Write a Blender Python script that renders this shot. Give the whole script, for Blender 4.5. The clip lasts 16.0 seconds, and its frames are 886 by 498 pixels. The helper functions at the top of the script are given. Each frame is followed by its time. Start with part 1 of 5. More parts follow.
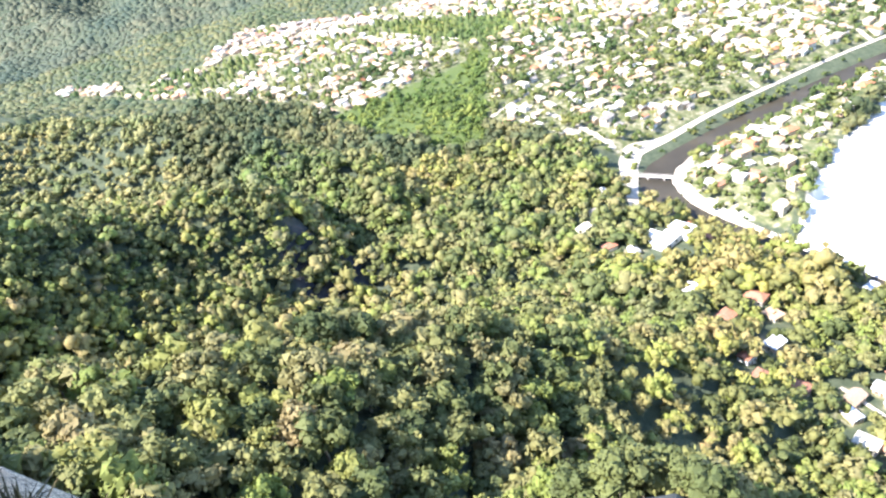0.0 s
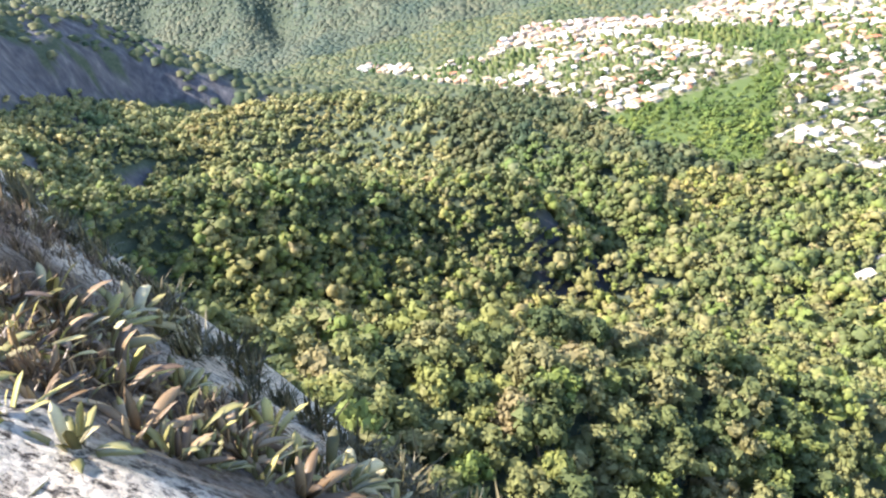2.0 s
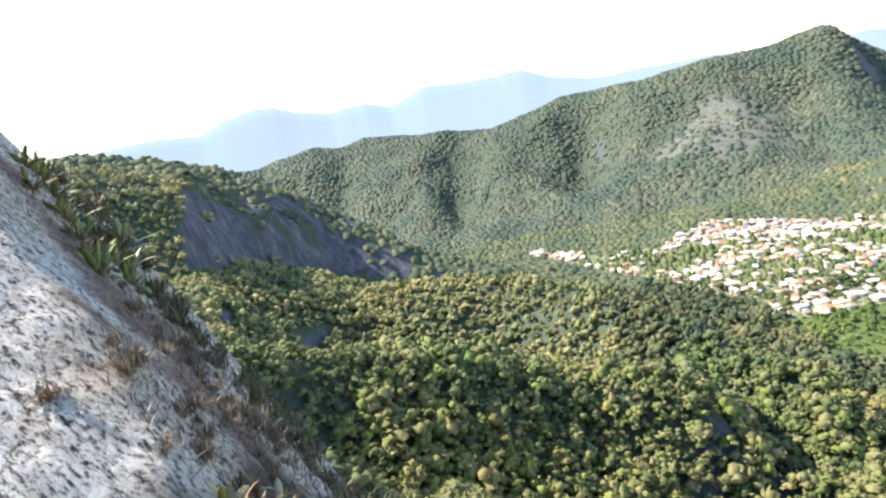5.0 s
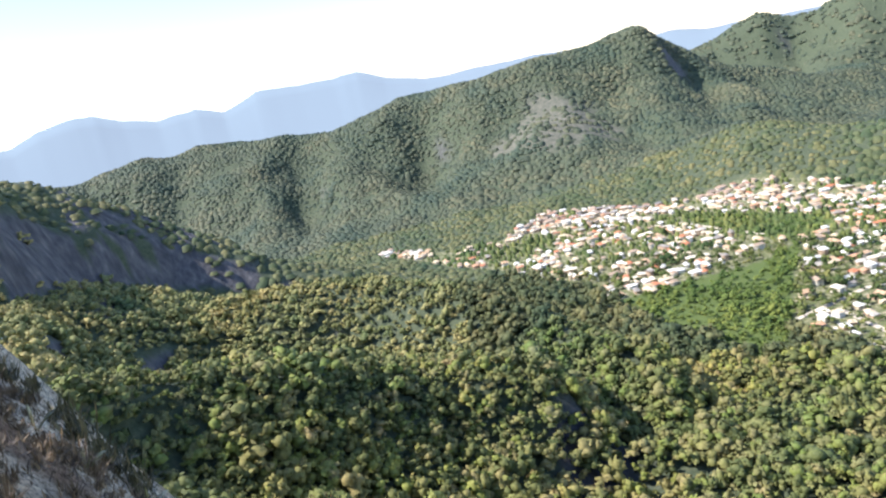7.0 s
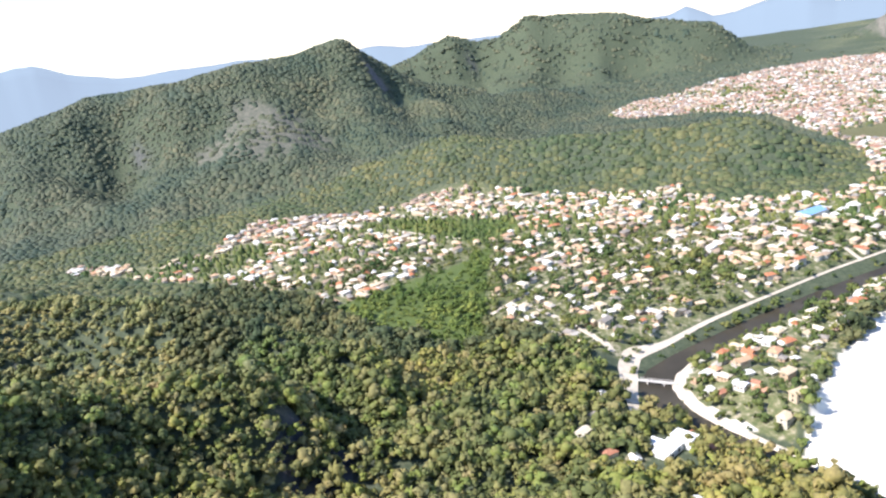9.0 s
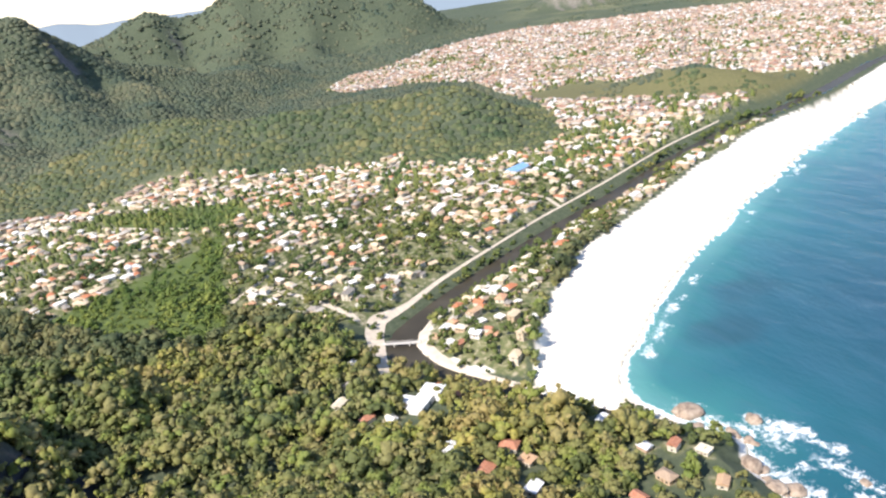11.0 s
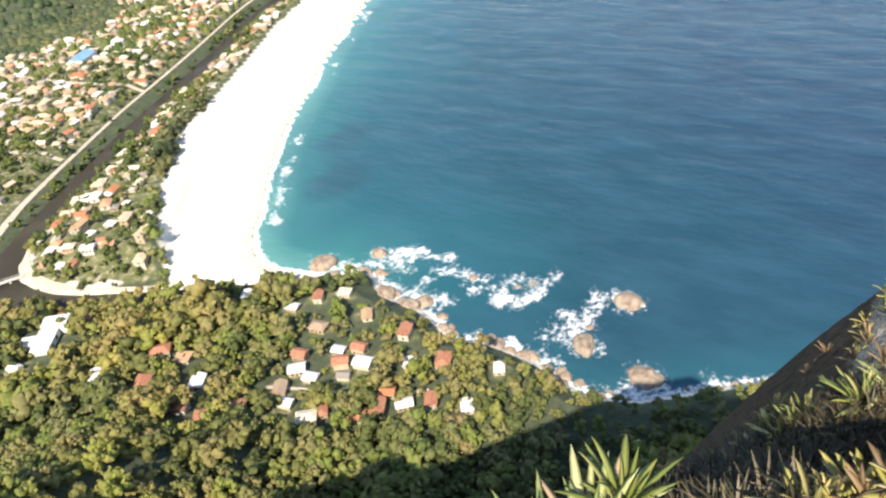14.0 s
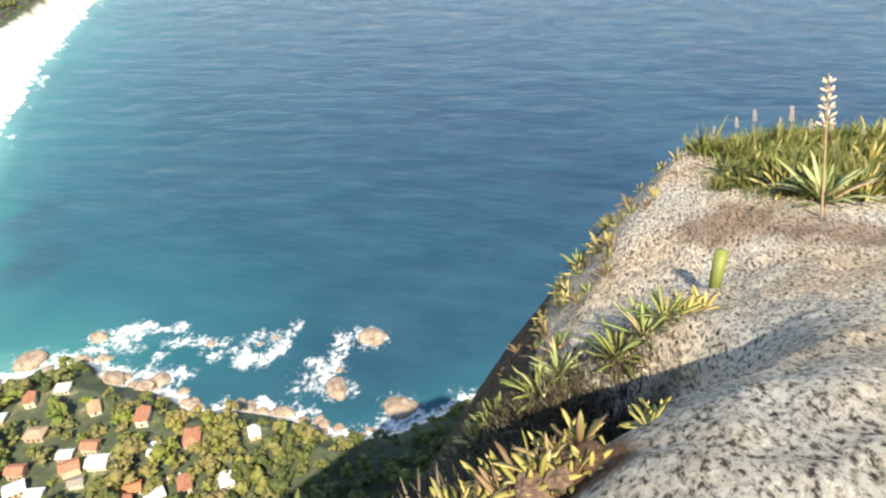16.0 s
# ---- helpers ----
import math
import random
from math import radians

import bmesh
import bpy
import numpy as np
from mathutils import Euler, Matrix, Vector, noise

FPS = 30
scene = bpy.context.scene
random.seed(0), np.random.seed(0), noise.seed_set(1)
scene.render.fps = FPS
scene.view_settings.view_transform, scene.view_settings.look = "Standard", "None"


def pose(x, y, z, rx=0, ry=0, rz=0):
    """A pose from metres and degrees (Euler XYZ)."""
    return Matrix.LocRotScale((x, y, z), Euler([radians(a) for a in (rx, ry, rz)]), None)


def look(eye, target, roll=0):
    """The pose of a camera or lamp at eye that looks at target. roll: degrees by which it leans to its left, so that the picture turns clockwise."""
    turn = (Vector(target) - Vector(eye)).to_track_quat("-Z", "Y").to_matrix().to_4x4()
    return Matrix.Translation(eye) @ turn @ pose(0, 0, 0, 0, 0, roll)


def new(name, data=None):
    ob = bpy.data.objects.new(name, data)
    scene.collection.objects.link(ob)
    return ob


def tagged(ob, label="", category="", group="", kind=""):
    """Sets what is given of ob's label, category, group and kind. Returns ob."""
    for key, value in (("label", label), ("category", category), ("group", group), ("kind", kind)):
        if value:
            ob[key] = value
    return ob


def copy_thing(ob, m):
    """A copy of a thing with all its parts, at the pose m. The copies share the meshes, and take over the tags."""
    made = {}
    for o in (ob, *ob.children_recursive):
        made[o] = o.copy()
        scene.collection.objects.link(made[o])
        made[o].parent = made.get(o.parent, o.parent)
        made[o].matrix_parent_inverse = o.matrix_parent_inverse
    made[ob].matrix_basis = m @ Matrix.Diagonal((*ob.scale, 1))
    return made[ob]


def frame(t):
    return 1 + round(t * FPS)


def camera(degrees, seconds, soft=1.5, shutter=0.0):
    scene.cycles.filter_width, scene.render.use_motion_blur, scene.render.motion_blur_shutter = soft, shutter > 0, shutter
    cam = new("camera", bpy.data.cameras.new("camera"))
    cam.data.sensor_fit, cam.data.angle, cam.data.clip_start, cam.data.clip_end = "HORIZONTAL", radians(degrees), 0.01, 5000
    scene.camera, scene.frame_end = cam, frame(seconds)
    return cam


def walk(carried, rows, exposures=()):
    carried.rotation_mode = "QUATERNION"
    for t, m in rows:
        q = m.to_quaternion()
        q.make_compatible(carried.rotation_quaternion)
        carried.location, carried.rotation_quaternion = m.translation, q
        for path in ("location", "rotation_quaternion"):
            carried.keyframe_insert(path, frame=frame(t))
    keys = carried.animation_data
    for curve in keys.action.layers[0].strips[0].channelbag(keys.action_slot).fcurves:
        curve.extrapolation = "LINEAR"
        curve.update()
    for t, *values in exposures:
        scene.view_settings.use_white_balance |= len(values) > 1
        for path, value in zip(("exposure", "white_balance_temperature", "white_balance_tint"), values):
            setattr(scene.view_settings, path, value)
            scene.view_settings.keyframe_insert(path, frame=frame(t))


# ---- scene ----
# ---------------------------------------------------------------- camera
cam = camera(62.78, 16.0, 2.3)
PATH = [
    (0.0, 0.060, 0.140, 214.850, 0.97, -31.20, -12.50),
    (0.5, 0.057, 0.135, 214.855, 1.31, -28.25, -14.00),
    (1.0, 0.055, 0.130, 214.860, 4.72, -27.07, -12.94),
    (1.5, 0.044, 0.109, 214.862, 12.16, -27.12, -11.40),
    (2.0, -0.016, 0.067, 214.892, 22.44, -27.12, -12.86),
    (2.5, -0.068, 0.022, 214.932, 29.72, -24.36, -11.86),
    (3.0, -0.104, 0.023, 214.968, 31.51, -20.73, -10.53),
    (3.5, -0.105, 0.020, 215.013, 31.45, -16.69, -11.54),
    (4.0, -0.105, 0.018, 215.046, 31.18, -13.38, -10.04),
    (4.2, -0.108, 0.017, 215.052, 31.66, -12.66, -10.12),
    (6.3, -0.050, 0.030, 215.070, 31.46, -8.91, -12.19),
    (6.5, -0.046, 0.032, 215.066, 28.16, -9.93, -12.86),
    (7.0, -0.038, 0.038, 215.058, 20.70, -12.79, -12.38),
    (7.5, -0.029, 0.044, 215.049, 14.08, -14.58, -12.32),
    (8.0, -0.020, 0.050, 215.040, 6.78, -16.22, -10.81),
    (8.2, -0.018, 0.053, 215.035, 4.23, -16.06, -10.13),
    (10.3, -0.002, 0.087, 214.985, -13.69, -16.47, -10.19),
    (10.5, 0.000, 0.090, 214.980, -16.94, -17.02, -10.72),
    (11.0, 0.003, 0.098, 214.965, -23.35, -21.12, -8.72),
    (11.5, 0.005, 0.105, 214.950, -28.63, -25.52, -9.81),
    (12.0, 0.007, 0.112, 214.935, -36.82, -30.60, -9.79),
    (12.5, 0.010, 0.120, 214.920, -40.81, -32.97, -10.32),
    (13.0, 0.014, 0.120, 214.913, -43.88, -31.52, -10.34),
    (13.5, 0.019, 0.120, 214.905, -46.64, -30.85, -10.36),
    (14.0, 0.023, 0.120, 214.898, -54.60, -35.46, -8.20),
    (14.5, 0.091, 0.058, 214.832, -64.60, -38.94, -4.77),
    (15.0, 0.133, -0.003, 214.804, -74.26, -39.75, -2.09),
    (15.5, 0.153, -0.046, 214.806, -80.04, -38.20, -1.38),
    (16.0, 0.170, -0.071, 214.822, -80.15, -33.87, -3.03),
]
walk(cam, [(t, pose(x, y, z, 90 + p, 0, yaw) @ pose(0, 0, 0, 0, 0, roll)) for t, x, y, z, yaw, p, roll in PATH],
     [(0.0, 1.75, 5950, 18), (1.0, 1.55, 5950, 18), (2.0, 1.62, 6100, 18), (3.0, 1.65, 6100, 17), (3.5, 1.62, 6100, 16), (6.4, 0.95, 6050, 16), (8.0, 0.85, 6000, 18), (10.5, 0.66, 6200, 18), (12.0, 0.58, 6750, 15), (14.0, 0.62, 6950, 14), (15.0, 0.72, 7150, 13), (16.0, 0.82, 7250, 12)])

# ---------------------------------------------------------------- light
SUN_AZ, SUN_EL = 107.0, 46.5          # degrees to the left of +y, and above the horizon
world = bpy.data.worlds.new("world")
scene.world = world
world.use_nodes = True
wn = world.node_tree
sky = wn.nodes.new("ShaderNodeTexSky")
sky.sky_type = 'NISHITA'
sky.sun_disc = False
sky.sun_elevation = radians(SUN_EL)
sky.sun_rotation = radians(-SUN_AZ)
sky.air_density, sky.dust_density, sky.altitude = 1.0, 0.15, 200
wn.nodes["Background"].inputs["Strength"].default_value = 0.15
wn.links.new(sky.outputs["Color"], wn.nodes["Background"].inputs["Color"])
sun = new("sun", bpy.data.lights.new("sun", 'SUN'))
sun.data.energy, sun.data.angle, sun.data.color = 5.0, radians(0.5), (1.0, 0.93, 0.8)
sun_dir = Vector((-math.sin(radians(SUN_AZ)) * math.cos(radians(SUN_EL)),
                  math.cos(radians(SUN_AZ)) * math.cos(radians(SUN_EL)), math.sin(radians(SUN_EL))))
sun.matrix_world = look(sun_dir * 1000, (0, 0, 0))



# ---------------------------------------------------------------- materials
def material(name, rough=0.8, spec=0.3):
    m = bpy.data.materials.new(name)
    m.use_nodes = True
    b = m.node_tree.nodes["Principled BSDF"]
    b.inputs["Roughness"].default_value = rough
    b.inputs["Specular IOR Level"].default_value = spec
    return m, m.node_tree, b


def node(nt, kind, **values):
    n = nt.nodes.new("ShaderNode" + kind)
    for k, v in values.items():
        n.inputs[k.replace("_", " ")].default_value = v
    return n


def noise_tex(nt, scale, detail=4.0, rough=0.55, coords="Object"):
    tc = nt.nodes.new("ShaderNodeTexCoord")
    n = node(nt, "TexNoise", Scale=scale, Detail=detail, Roughness=rough)
    nt.links.new(tc.outputs[coords], n.inputs["Vector"])
    return n


def ramp(nt, fac, stops):
    r = nt.nodes.new("ShaderNodeValToRGB")
    el = r.color_ramp.elements
    while len(el) < len(stops):
        el.new(0.5)
    for e, (p, c) in zip(el, stops):
        e.position, e.color = p, (*c, 1) if len(c) == 3 else c
    nt.links.new(fac, r.inputs["Fac"])
    return r


def mix(nt, fac, a, b, blend='MIX'):
    m = nt.nodes.new("ShaderNodeMix")
    m.data_type, m.blend_type = 'RGBA', blend
    for sock, v in ((m.inputs[0], fac), (m.inputs[6], a), (m.inputs[7], b)):
        if isinstance(v, bpy.types.NodeSocket):
            nt.links.new(v, sock)
        elif isinstance(v, (int, float)):
            sock.default_value = v
        else:
            sock.default_value = (*v, 1)
    return m.outputs[2]


def bump(nt, b, height, strength, distance):
    n = node(nt, "Bump", Strength=strength, Distance=distance)
    nt.links.new(height, n.inputs["Height"])
    nt.links.new(n.outputs[0], b.inputs["Normal"])


def attr(nt, name):
    a = nt.nodes.new("ShaderNodeAttribute")
    a.attribute_name = name
    return a.outputs["Fac"]


def random_of(nt, island=False):
    if island:
        return nt.nodes.new("ShaderNodeNewGeometry").outputs["Random Per Island"]
    return nt.nodes.new("ShaderNodeObjectInfo").outputs["Random"]


def leaf_material(name, stops, island, grain=0.75, tone=1.0, contrast=1.0):
    """Foliage: a colour for each crown, broken by noise at three sizes."""
    m, nt, b = material(name, 0.7, 0.2)
    place = noise_tex(nt, 0.09, 2, 0.5, "Object")
    fac = node(nt, "MapRange")
    fac.inputs["From Min"].default_value, fac.inputs["From Max"].default_value = 0.28, 0.72
    nt.links.new(place.outputs[0], fac.inputs["Value"])
    both = nt.nodes.new("ShaderNodeMix")
    both.inputs[0].default_value = 0.78 if island else 0.9
    nt.links.new(fac.outputs[0], both.inputs[2])
    nt.links.new(attr(nt, "crown") if island else random_of(nt), both.inputs[3])
    r = ramp(nt, both.outputs[0], stops)
    n1 = noise_tex(nt, grain, 4, 0.6, "Object")
    n2 = noise_tex(nt, 0.012, 3, 0.5, "Object")
    dark = ramp(nt, n1.outputs[0], [(0.3, [1 - 0.5 * contrast] * 3), (0.5, (0.97, 0.98, 0.95)), (0.7, [1 + 0.35 * contrast, 1 + 0.32 * contrast, 1 + 0.12 * contrast])])
    patch = ramp(nt, n2.outputs[0], [(0.35, (0.74 * tone, 0.86 * tone, 0.76 * tone)), (0.65, (1.36 * tone, 1.18 * tone, 0.92 * tone))])
    c = mix(nt, 1.0, r.outputs[0], dark.outputs[0], 'MULTIPLY')
    c = mix(nt, 1.0, c, patch.outputs[0], 'MULTIPLY')
    nt.links.new(c, b.inputs["Base Color"])
    bump(nt, b, n1.outputs[0], 0.7 * contrast, 0.9)
    return m


GREENS = [(0.05, (0.064, 0.085, 0.036)), (0.25, (0.111, 0.129, 0.053)), (0.42, (0.171, 0.175, 0.074)), (0.56, (0.208, 0.190, 0.098)),
          (0.7, (0.152, 0.193, 0.055)), (0.84, (0.204, 0.211, 0.072)), (0.93, (0.245, 0.205, 0.111)), (1.0, (0.213, 0.168, 0.113))]
# distance haze put into the leaf colour: bluer, flatter greens for far hills
HAZED_GREENS = [(0.1, (0.054, 0.072, 0.057)), (0.5, (0.072, 0.090, 0.069)), (0.9, (0.094, 0.106, 0.077))]
mat_leaf = leaf_material("leaves", GREENS, False, 0.9, 1.03, 0.6)
mat_canopy = leaf_material("canopy", GREENS, True, 0.6, 1.03, 0.6)
# hue partway from the near greens to the haze-tinted ones
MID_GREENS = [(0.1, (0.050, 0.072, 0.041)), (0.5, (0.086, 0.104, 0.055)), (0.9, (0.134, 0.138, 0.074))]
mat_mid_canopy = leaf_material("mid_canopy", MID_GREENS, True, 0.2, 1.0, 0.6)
mat_hazed_canopy = leaf_material("hazed_canopy", HAZED_GREENS, True, 0.09, 1.0, 0.4)
# brighter olive copy of the canopy: the plateau's stronger sunlight painted into its colour
mat_sunlit_canopy = leaf_material("sunlit_canopy", [(0.1, (0.126, 0.154, 0.070)), (0.5, (0.228, 0.232, 0.108)), (0.9, (0.336, 0.306, 0.156))], True, 0.5)
mat_garden = leaf_material("garden_leaves", [(0.1, (0.055, 0.085, 0.032)), (0.5, (0.095, 0.125, 0.045)), (0.9, (0.17, 0.185, 0.07))], True, 0.6)

mat_shrub = leaf_material("shrub_leaves", [(0.0, (0.065, 0.11, 0.032)), (0.6, (0.11, 0.16, 0.045)), (1.0, (0.19, 0.235, 0.07))], True)

mat_bark, nt, b = material("bark", 0.9)
nt.links.new(ramp(nt, noise_tex(nt, 2.0).outputs[0], [(0.3, (0.12, 0.09, 0.06)), (0.7, (0.3, 0.26, 0.2))]).outputs[0], b.inputs["Base Color"])


def ground_material():
    """Forest soil, with meadow, sand, town soil and bare rock where the attributes say so."""
    m, nt, b = material("ground", 0.9, 0.2)
    fine = noise_tex(nt, 0.25, 6, 0.65)
    wide = noise_tex(nt, 0.02, 4)
    soil = ramp(nt, fine.outputs[0], [(0.3, (0.05, 0.068, 0.04)), (0.55, (0.085, 0.104, 0.062)), (0.8, (0.13, 0.135, 0.08))]).outputs[0]
    meadow = mix(nt, wide.outputs[0], (0.065, 0.115, 0.03), (0.13, 0.16, 0.05))
    meadow = mix(nt, fine.outputs[0], meadow, (0.09, 0.12, 0.035))
    town = ramp(nt, fine.outputs[0], [(0.38, (0.10, 0.125, 0.05)), (0.52, (0.17, 0.175, 0.085)), (0.68, (0.42, 0.37, 0.26))]).outputs[0]
    sand = ramp(nt, wide.outputs[0], [(0.3, (0.8, 0.74, 0.62)), (0.7, (0.86, 0.81, 0.71))]).outputs[0]
    wet = (0.5, 0.4, 0.25)
    streak = node(nt, "TexNoise", Scale=1.0, Detail=6.0, Roughness=0.6)
    mp = node(nt, "Mapping", Scale=(0.16, 0.16, 0.012))
    tc = nt.nodes.new("ShaderNodeTexCoord")
    nt.links.new(tc.outputs["Object"], mp.inputs["Vector"])
    nt.links.new(mp.outputs[0], streak.inputs["Vector"])
    rock = ramp(nt, streak.outputs[0], [(0.25, (0.045, 0.045, 0.05)), (0.45, (0.095, 0.093, 0.10)), (0.6, (0.145, 0.138, 0.14)), (0.78, (0.26, 0.24, 0.22))]).outputs[0]
    c = mix(nt, attr(nt, "meadow"), soil, meadow)
    c = mix(nt, attr(nt, "town"), c, town)
    c = mix(nt, attr(nt, "dry"), c, mix(nt, fine.outputs[0], (0.085, 0.095, 0.04), (0.19, 0.17, 0.08)))
    c = mix(nt, attr(nt, "slab"), c, ramp(nt, streak.outputs[0], [(0.3, (0.11, 0.105, 0.09)), (0.5, (0.19, 0.175, 0.145)), (0.7, (0.29, 0.255, 0.21))]).outputs[0])
    c = mix(nt, attr(nt, "rock"), c, rock)
    # bluish near-black rock colour paints the shade on the ridge flank
    c = mix(nt, attr(nt, "face_shade"), c, ramp(nt, streak.outputs[0], [(0.3, (0.036, 0.038, 0.044)), (0.5, (0.066, 0.068, 0.076)), (0.7, (0.10, 0.10, 0.105))]).outputs[0])
    c = mix(nt, attr(nt, "sand"), c, sand)
    c = mix(nt, attr(nt, "wet"), c, wet)
    nt.links.new(c, b.inputs["Base Color"])
    bump(nt, b, fine.outputs[0], 0.6, 1.5)
    return m


mat_ground = ground_material()


def sea_material():
    m, nt, b = material("sea_water", 0.22, 0.3)
    tc = nt.nodes.new("ShaderNodeTexCoord")
    mp = node(nt, "Mapping", Scale=(0.06, 0.022, 1.0), Rotation=(0, 0, radians(35)))
    nt.links.new(tc.outputs["Object"], mp.inputs["Vector"])
    swell = node(nt, "TexNoise", Scale=1.0, Detail=7.0, Roughness=0.62)
    nt.links.new(mp.outputs[0], swell.inputs["Vector"])
    wide = noise_tex(nt, 0.006, 3)
    depth = ramp(nt, attr(nt, "offshore"), [(0.0, (0.13, 0.34, 0.31)), (0.07, (0.036, 0.175, 0.18)), (0.2, (0.018, 0.11, 0.142)),
                                            (0.45, (0.013, 0.064, 0.095)), (1.0, (0.013, 0.044, 0.084))]).outputs[0]
    c = mix(nt, ramp(nt, wide.outputs[0], [(0.42, (0, 0, 0)), (0.68, (0.55, 0.55, 0.55))]).outputs[0], depth, (0.02, 0.07, 0.11))
    c = mix(nt, attr(nt, "reef"), c, (0.022, 0.075, 0.10))
    # swell crests get a lighter colour as a painted highlight
    c = mix(nt, ramp(nt, swell.outputs[0], [(0.4, (0, 0, 0)), (0.75, (0.35, 0.35, 0.35))]).outputs[0], c, (0.045, 0.135, 0.2))
    foam_n = noise_tex(nt, 0.3, 10, 0.78)
    add = nt.nodes.new("ShaderNodeMath")
    add.operation = 'ADD'
    nt.links.new(foam_n.outputs[0], add.inputs[0])
    nt.links.new(attr(nt, "foam"), add.inputs[1])
    foam = ramp(nt, add.outputs[0], [(0.8, (0, 0, 0)), (0.86, (0.25, 0.25, 0.25)), (0.95, (1, 1, 1))]).outputs[0]
    c = mix(nt, foam, c, (0.85, 0.88, 0.88))
    nt.links.new(c, b.inputs["Base Color"])
    nt.links.new(ramp(nt, foam, [(0.0, (0.22, 0.22, 0.22)), (1.0, (0.8, 0.8, 0.8))]).outputs[0], b.inputs["Roughness"])
    bump(nt, b, swell.outputs[0], 0.5, 3.0)
    return m


mat_sea = sea_material()
mat_canal, nt, b = material("canal_water", 0.35, 0.1)
nt.links.new(ramp(nt, noise_tex(nt, 0.03).outputs[0], [(0.35, (0.042, 0.036, 0.025)), (0.7, (0.075, 0.065, 0.045))]).outputs[0], b.inputs["Base Color"])


def plain(name, stops, scale=1.5, rough=0.8, relief=0.0, dist=0.1, rand=False, island=False):
    m, nt, b = material(name, rough)
    n = noise_tex(nt, scale, 6, 0.6)
    if rand:
        c = ramp(nt, random_of(nt, island), stops)
        g = ramp(nt, n.outputs[0], [(0.3, (0.75, 0.75, 0.75)), (0.7, (1.1, 1.1, 1.1))])
        nt.links.new(mix(nt, 1.0, c.outputs[0], g.outputs[0], 'MULTIPLY'), b.inputs["Base Color"])
        c.color_ramp.interpolation = 'CONSTANT'
    else:
        nt.links.new(ramp(nt, n.outputs[0], stops).outputs[0], b.inputs["Base Color"])
    if relief:
        bump(nt, b, n.outputs[0], relief, dist)
    return m


ROOFS = [(0.0, (0.50, 0.20, 0.10)), (0.09, (0.54, 0.36, 0.22)), (0.24, (0.40, 0.30, 0.21)), (0.34, (0.64, 0.52, 0.35)), (0.52, (0.74, 0.66, 0.50)),
         (0.66, (0.50, 0.46, 0.39)), (0.74, (0.82, 0.79, 0.72)), (0.90, (0.30, 0.27, 0.23)), (0.95, (0.60, 0.34, 0.20))]
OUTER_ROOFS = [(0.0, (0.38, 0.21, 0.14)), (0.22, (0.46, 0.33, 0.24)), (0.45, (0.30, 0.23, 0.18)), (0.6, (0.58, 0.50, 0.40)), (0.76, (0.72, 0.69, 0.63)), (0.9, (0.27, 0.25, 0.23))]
WALLS = [(0.0, (0.68, 0.62, 0.50)), (0.35, (0.62, 0.51, 0.36)), (0.6, (0.56, 0.42, 0.28)), (0.75, (0.76, 0.73, 0.67)), (0.88, (0.5, 0.36, 0.25))]
mat_roof = plain("roof_tiles", ROOFS, 1.2, 0.8, 0.4, 0.1, True)
mat_pale_sheet = plain("pale_sheet", [(0.3, (0.62, 0.64, 0.66)), (0.7, (0.80, 0.80, 0.79))], 0.6, 0.6, 0.2, 0.05)
mat_red_tiles = plain("red_tiles", [(0.3, (0.33, 0.13, 0.075)), (0.7, (0.48, 0.24, 0.15))], 0.8, 0.8, 0.4, 0.1)
mat_wall = plain("house_wall", WALLS, 0.6, 0.85, 0, 0, True)
mat_far_roof = plain("town_roofs", ROOFS, 0.6, 0.8, 0, 0, True, True)
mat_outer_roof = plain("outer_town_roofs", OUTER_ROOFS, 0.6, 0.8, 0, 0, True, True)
mat_far_wall = plain("town_walls", WALLS, 0.6, 0.85, 0, 0, True, True)
mat_glass = plain("window_glass", [(0.3, (0.03, 0.035, 0.04)), (0.7, (0.07, 0.08, 0.09))], 1.0, 0.2)
mat_wood = plain("door_wood", [(0.3, (0.12, 0.07, 0.04)), (0.7, (0.22, 0.13, 0.07))], 6.0, 0.6)
mat_concrete = plain("concrete", [(0.3, (0.55, 0.52, 0.47)), (0.7, (0.7, 0.67, 0.6))], 0.8, 0.85)
mat_road = plain("sandy_road", [(0.3, (0.5, 0.43, 0.33)), (0.7, (0.66, 0.58, 0.46))], 0.3, 0.9)
mat_boulder = plain("boulder_stone", [(0.3, (0.16, 0.12, 0.09)), (0.5, (0.33, 0.26, 0.195)), (0.75, (0.45, 0.38, 0.30))], 0.35, 0.85, 0.6, 0.6)


# ---------------------------------------------------------------- plan of the coast
COAST = [(-3000, -2500), (-700, -900), (-150, -330), (60, -140), (160, -75), (225, 0), (214, 20), (200, 39), (189, 54), (183, 70), (186, 84),
         (191, 95), (193, 107), (194, 122), (190, 136), (196, 146), (201, 160), (203, 180), (215, 195), (211, 207), (203, 221), (200, 232),
         (198, 246), (199, 258), (206, 270), (221, 284), (236, 292), (254, 305), (279, 323), (307, 341), (345, 361), (384, 377), (430, 402),
         (484, 426), (550, 452), (625, 484), (708, 510), (806, 535), (1000, 565), (1400, 580), (2200, 620), (5000, 900)]
SAND_IN = [(196, 226), (186, 240), (172, 268), (164, 285), (178, 308), (194, 328), (226, 360), (253, 381), (285, 408), (336, 427), (381, 447),
           (432, 470), (474, 490), (536, 513), (603, 540), (677, 555), (775, 574), (967, 645), (1400, 660)]
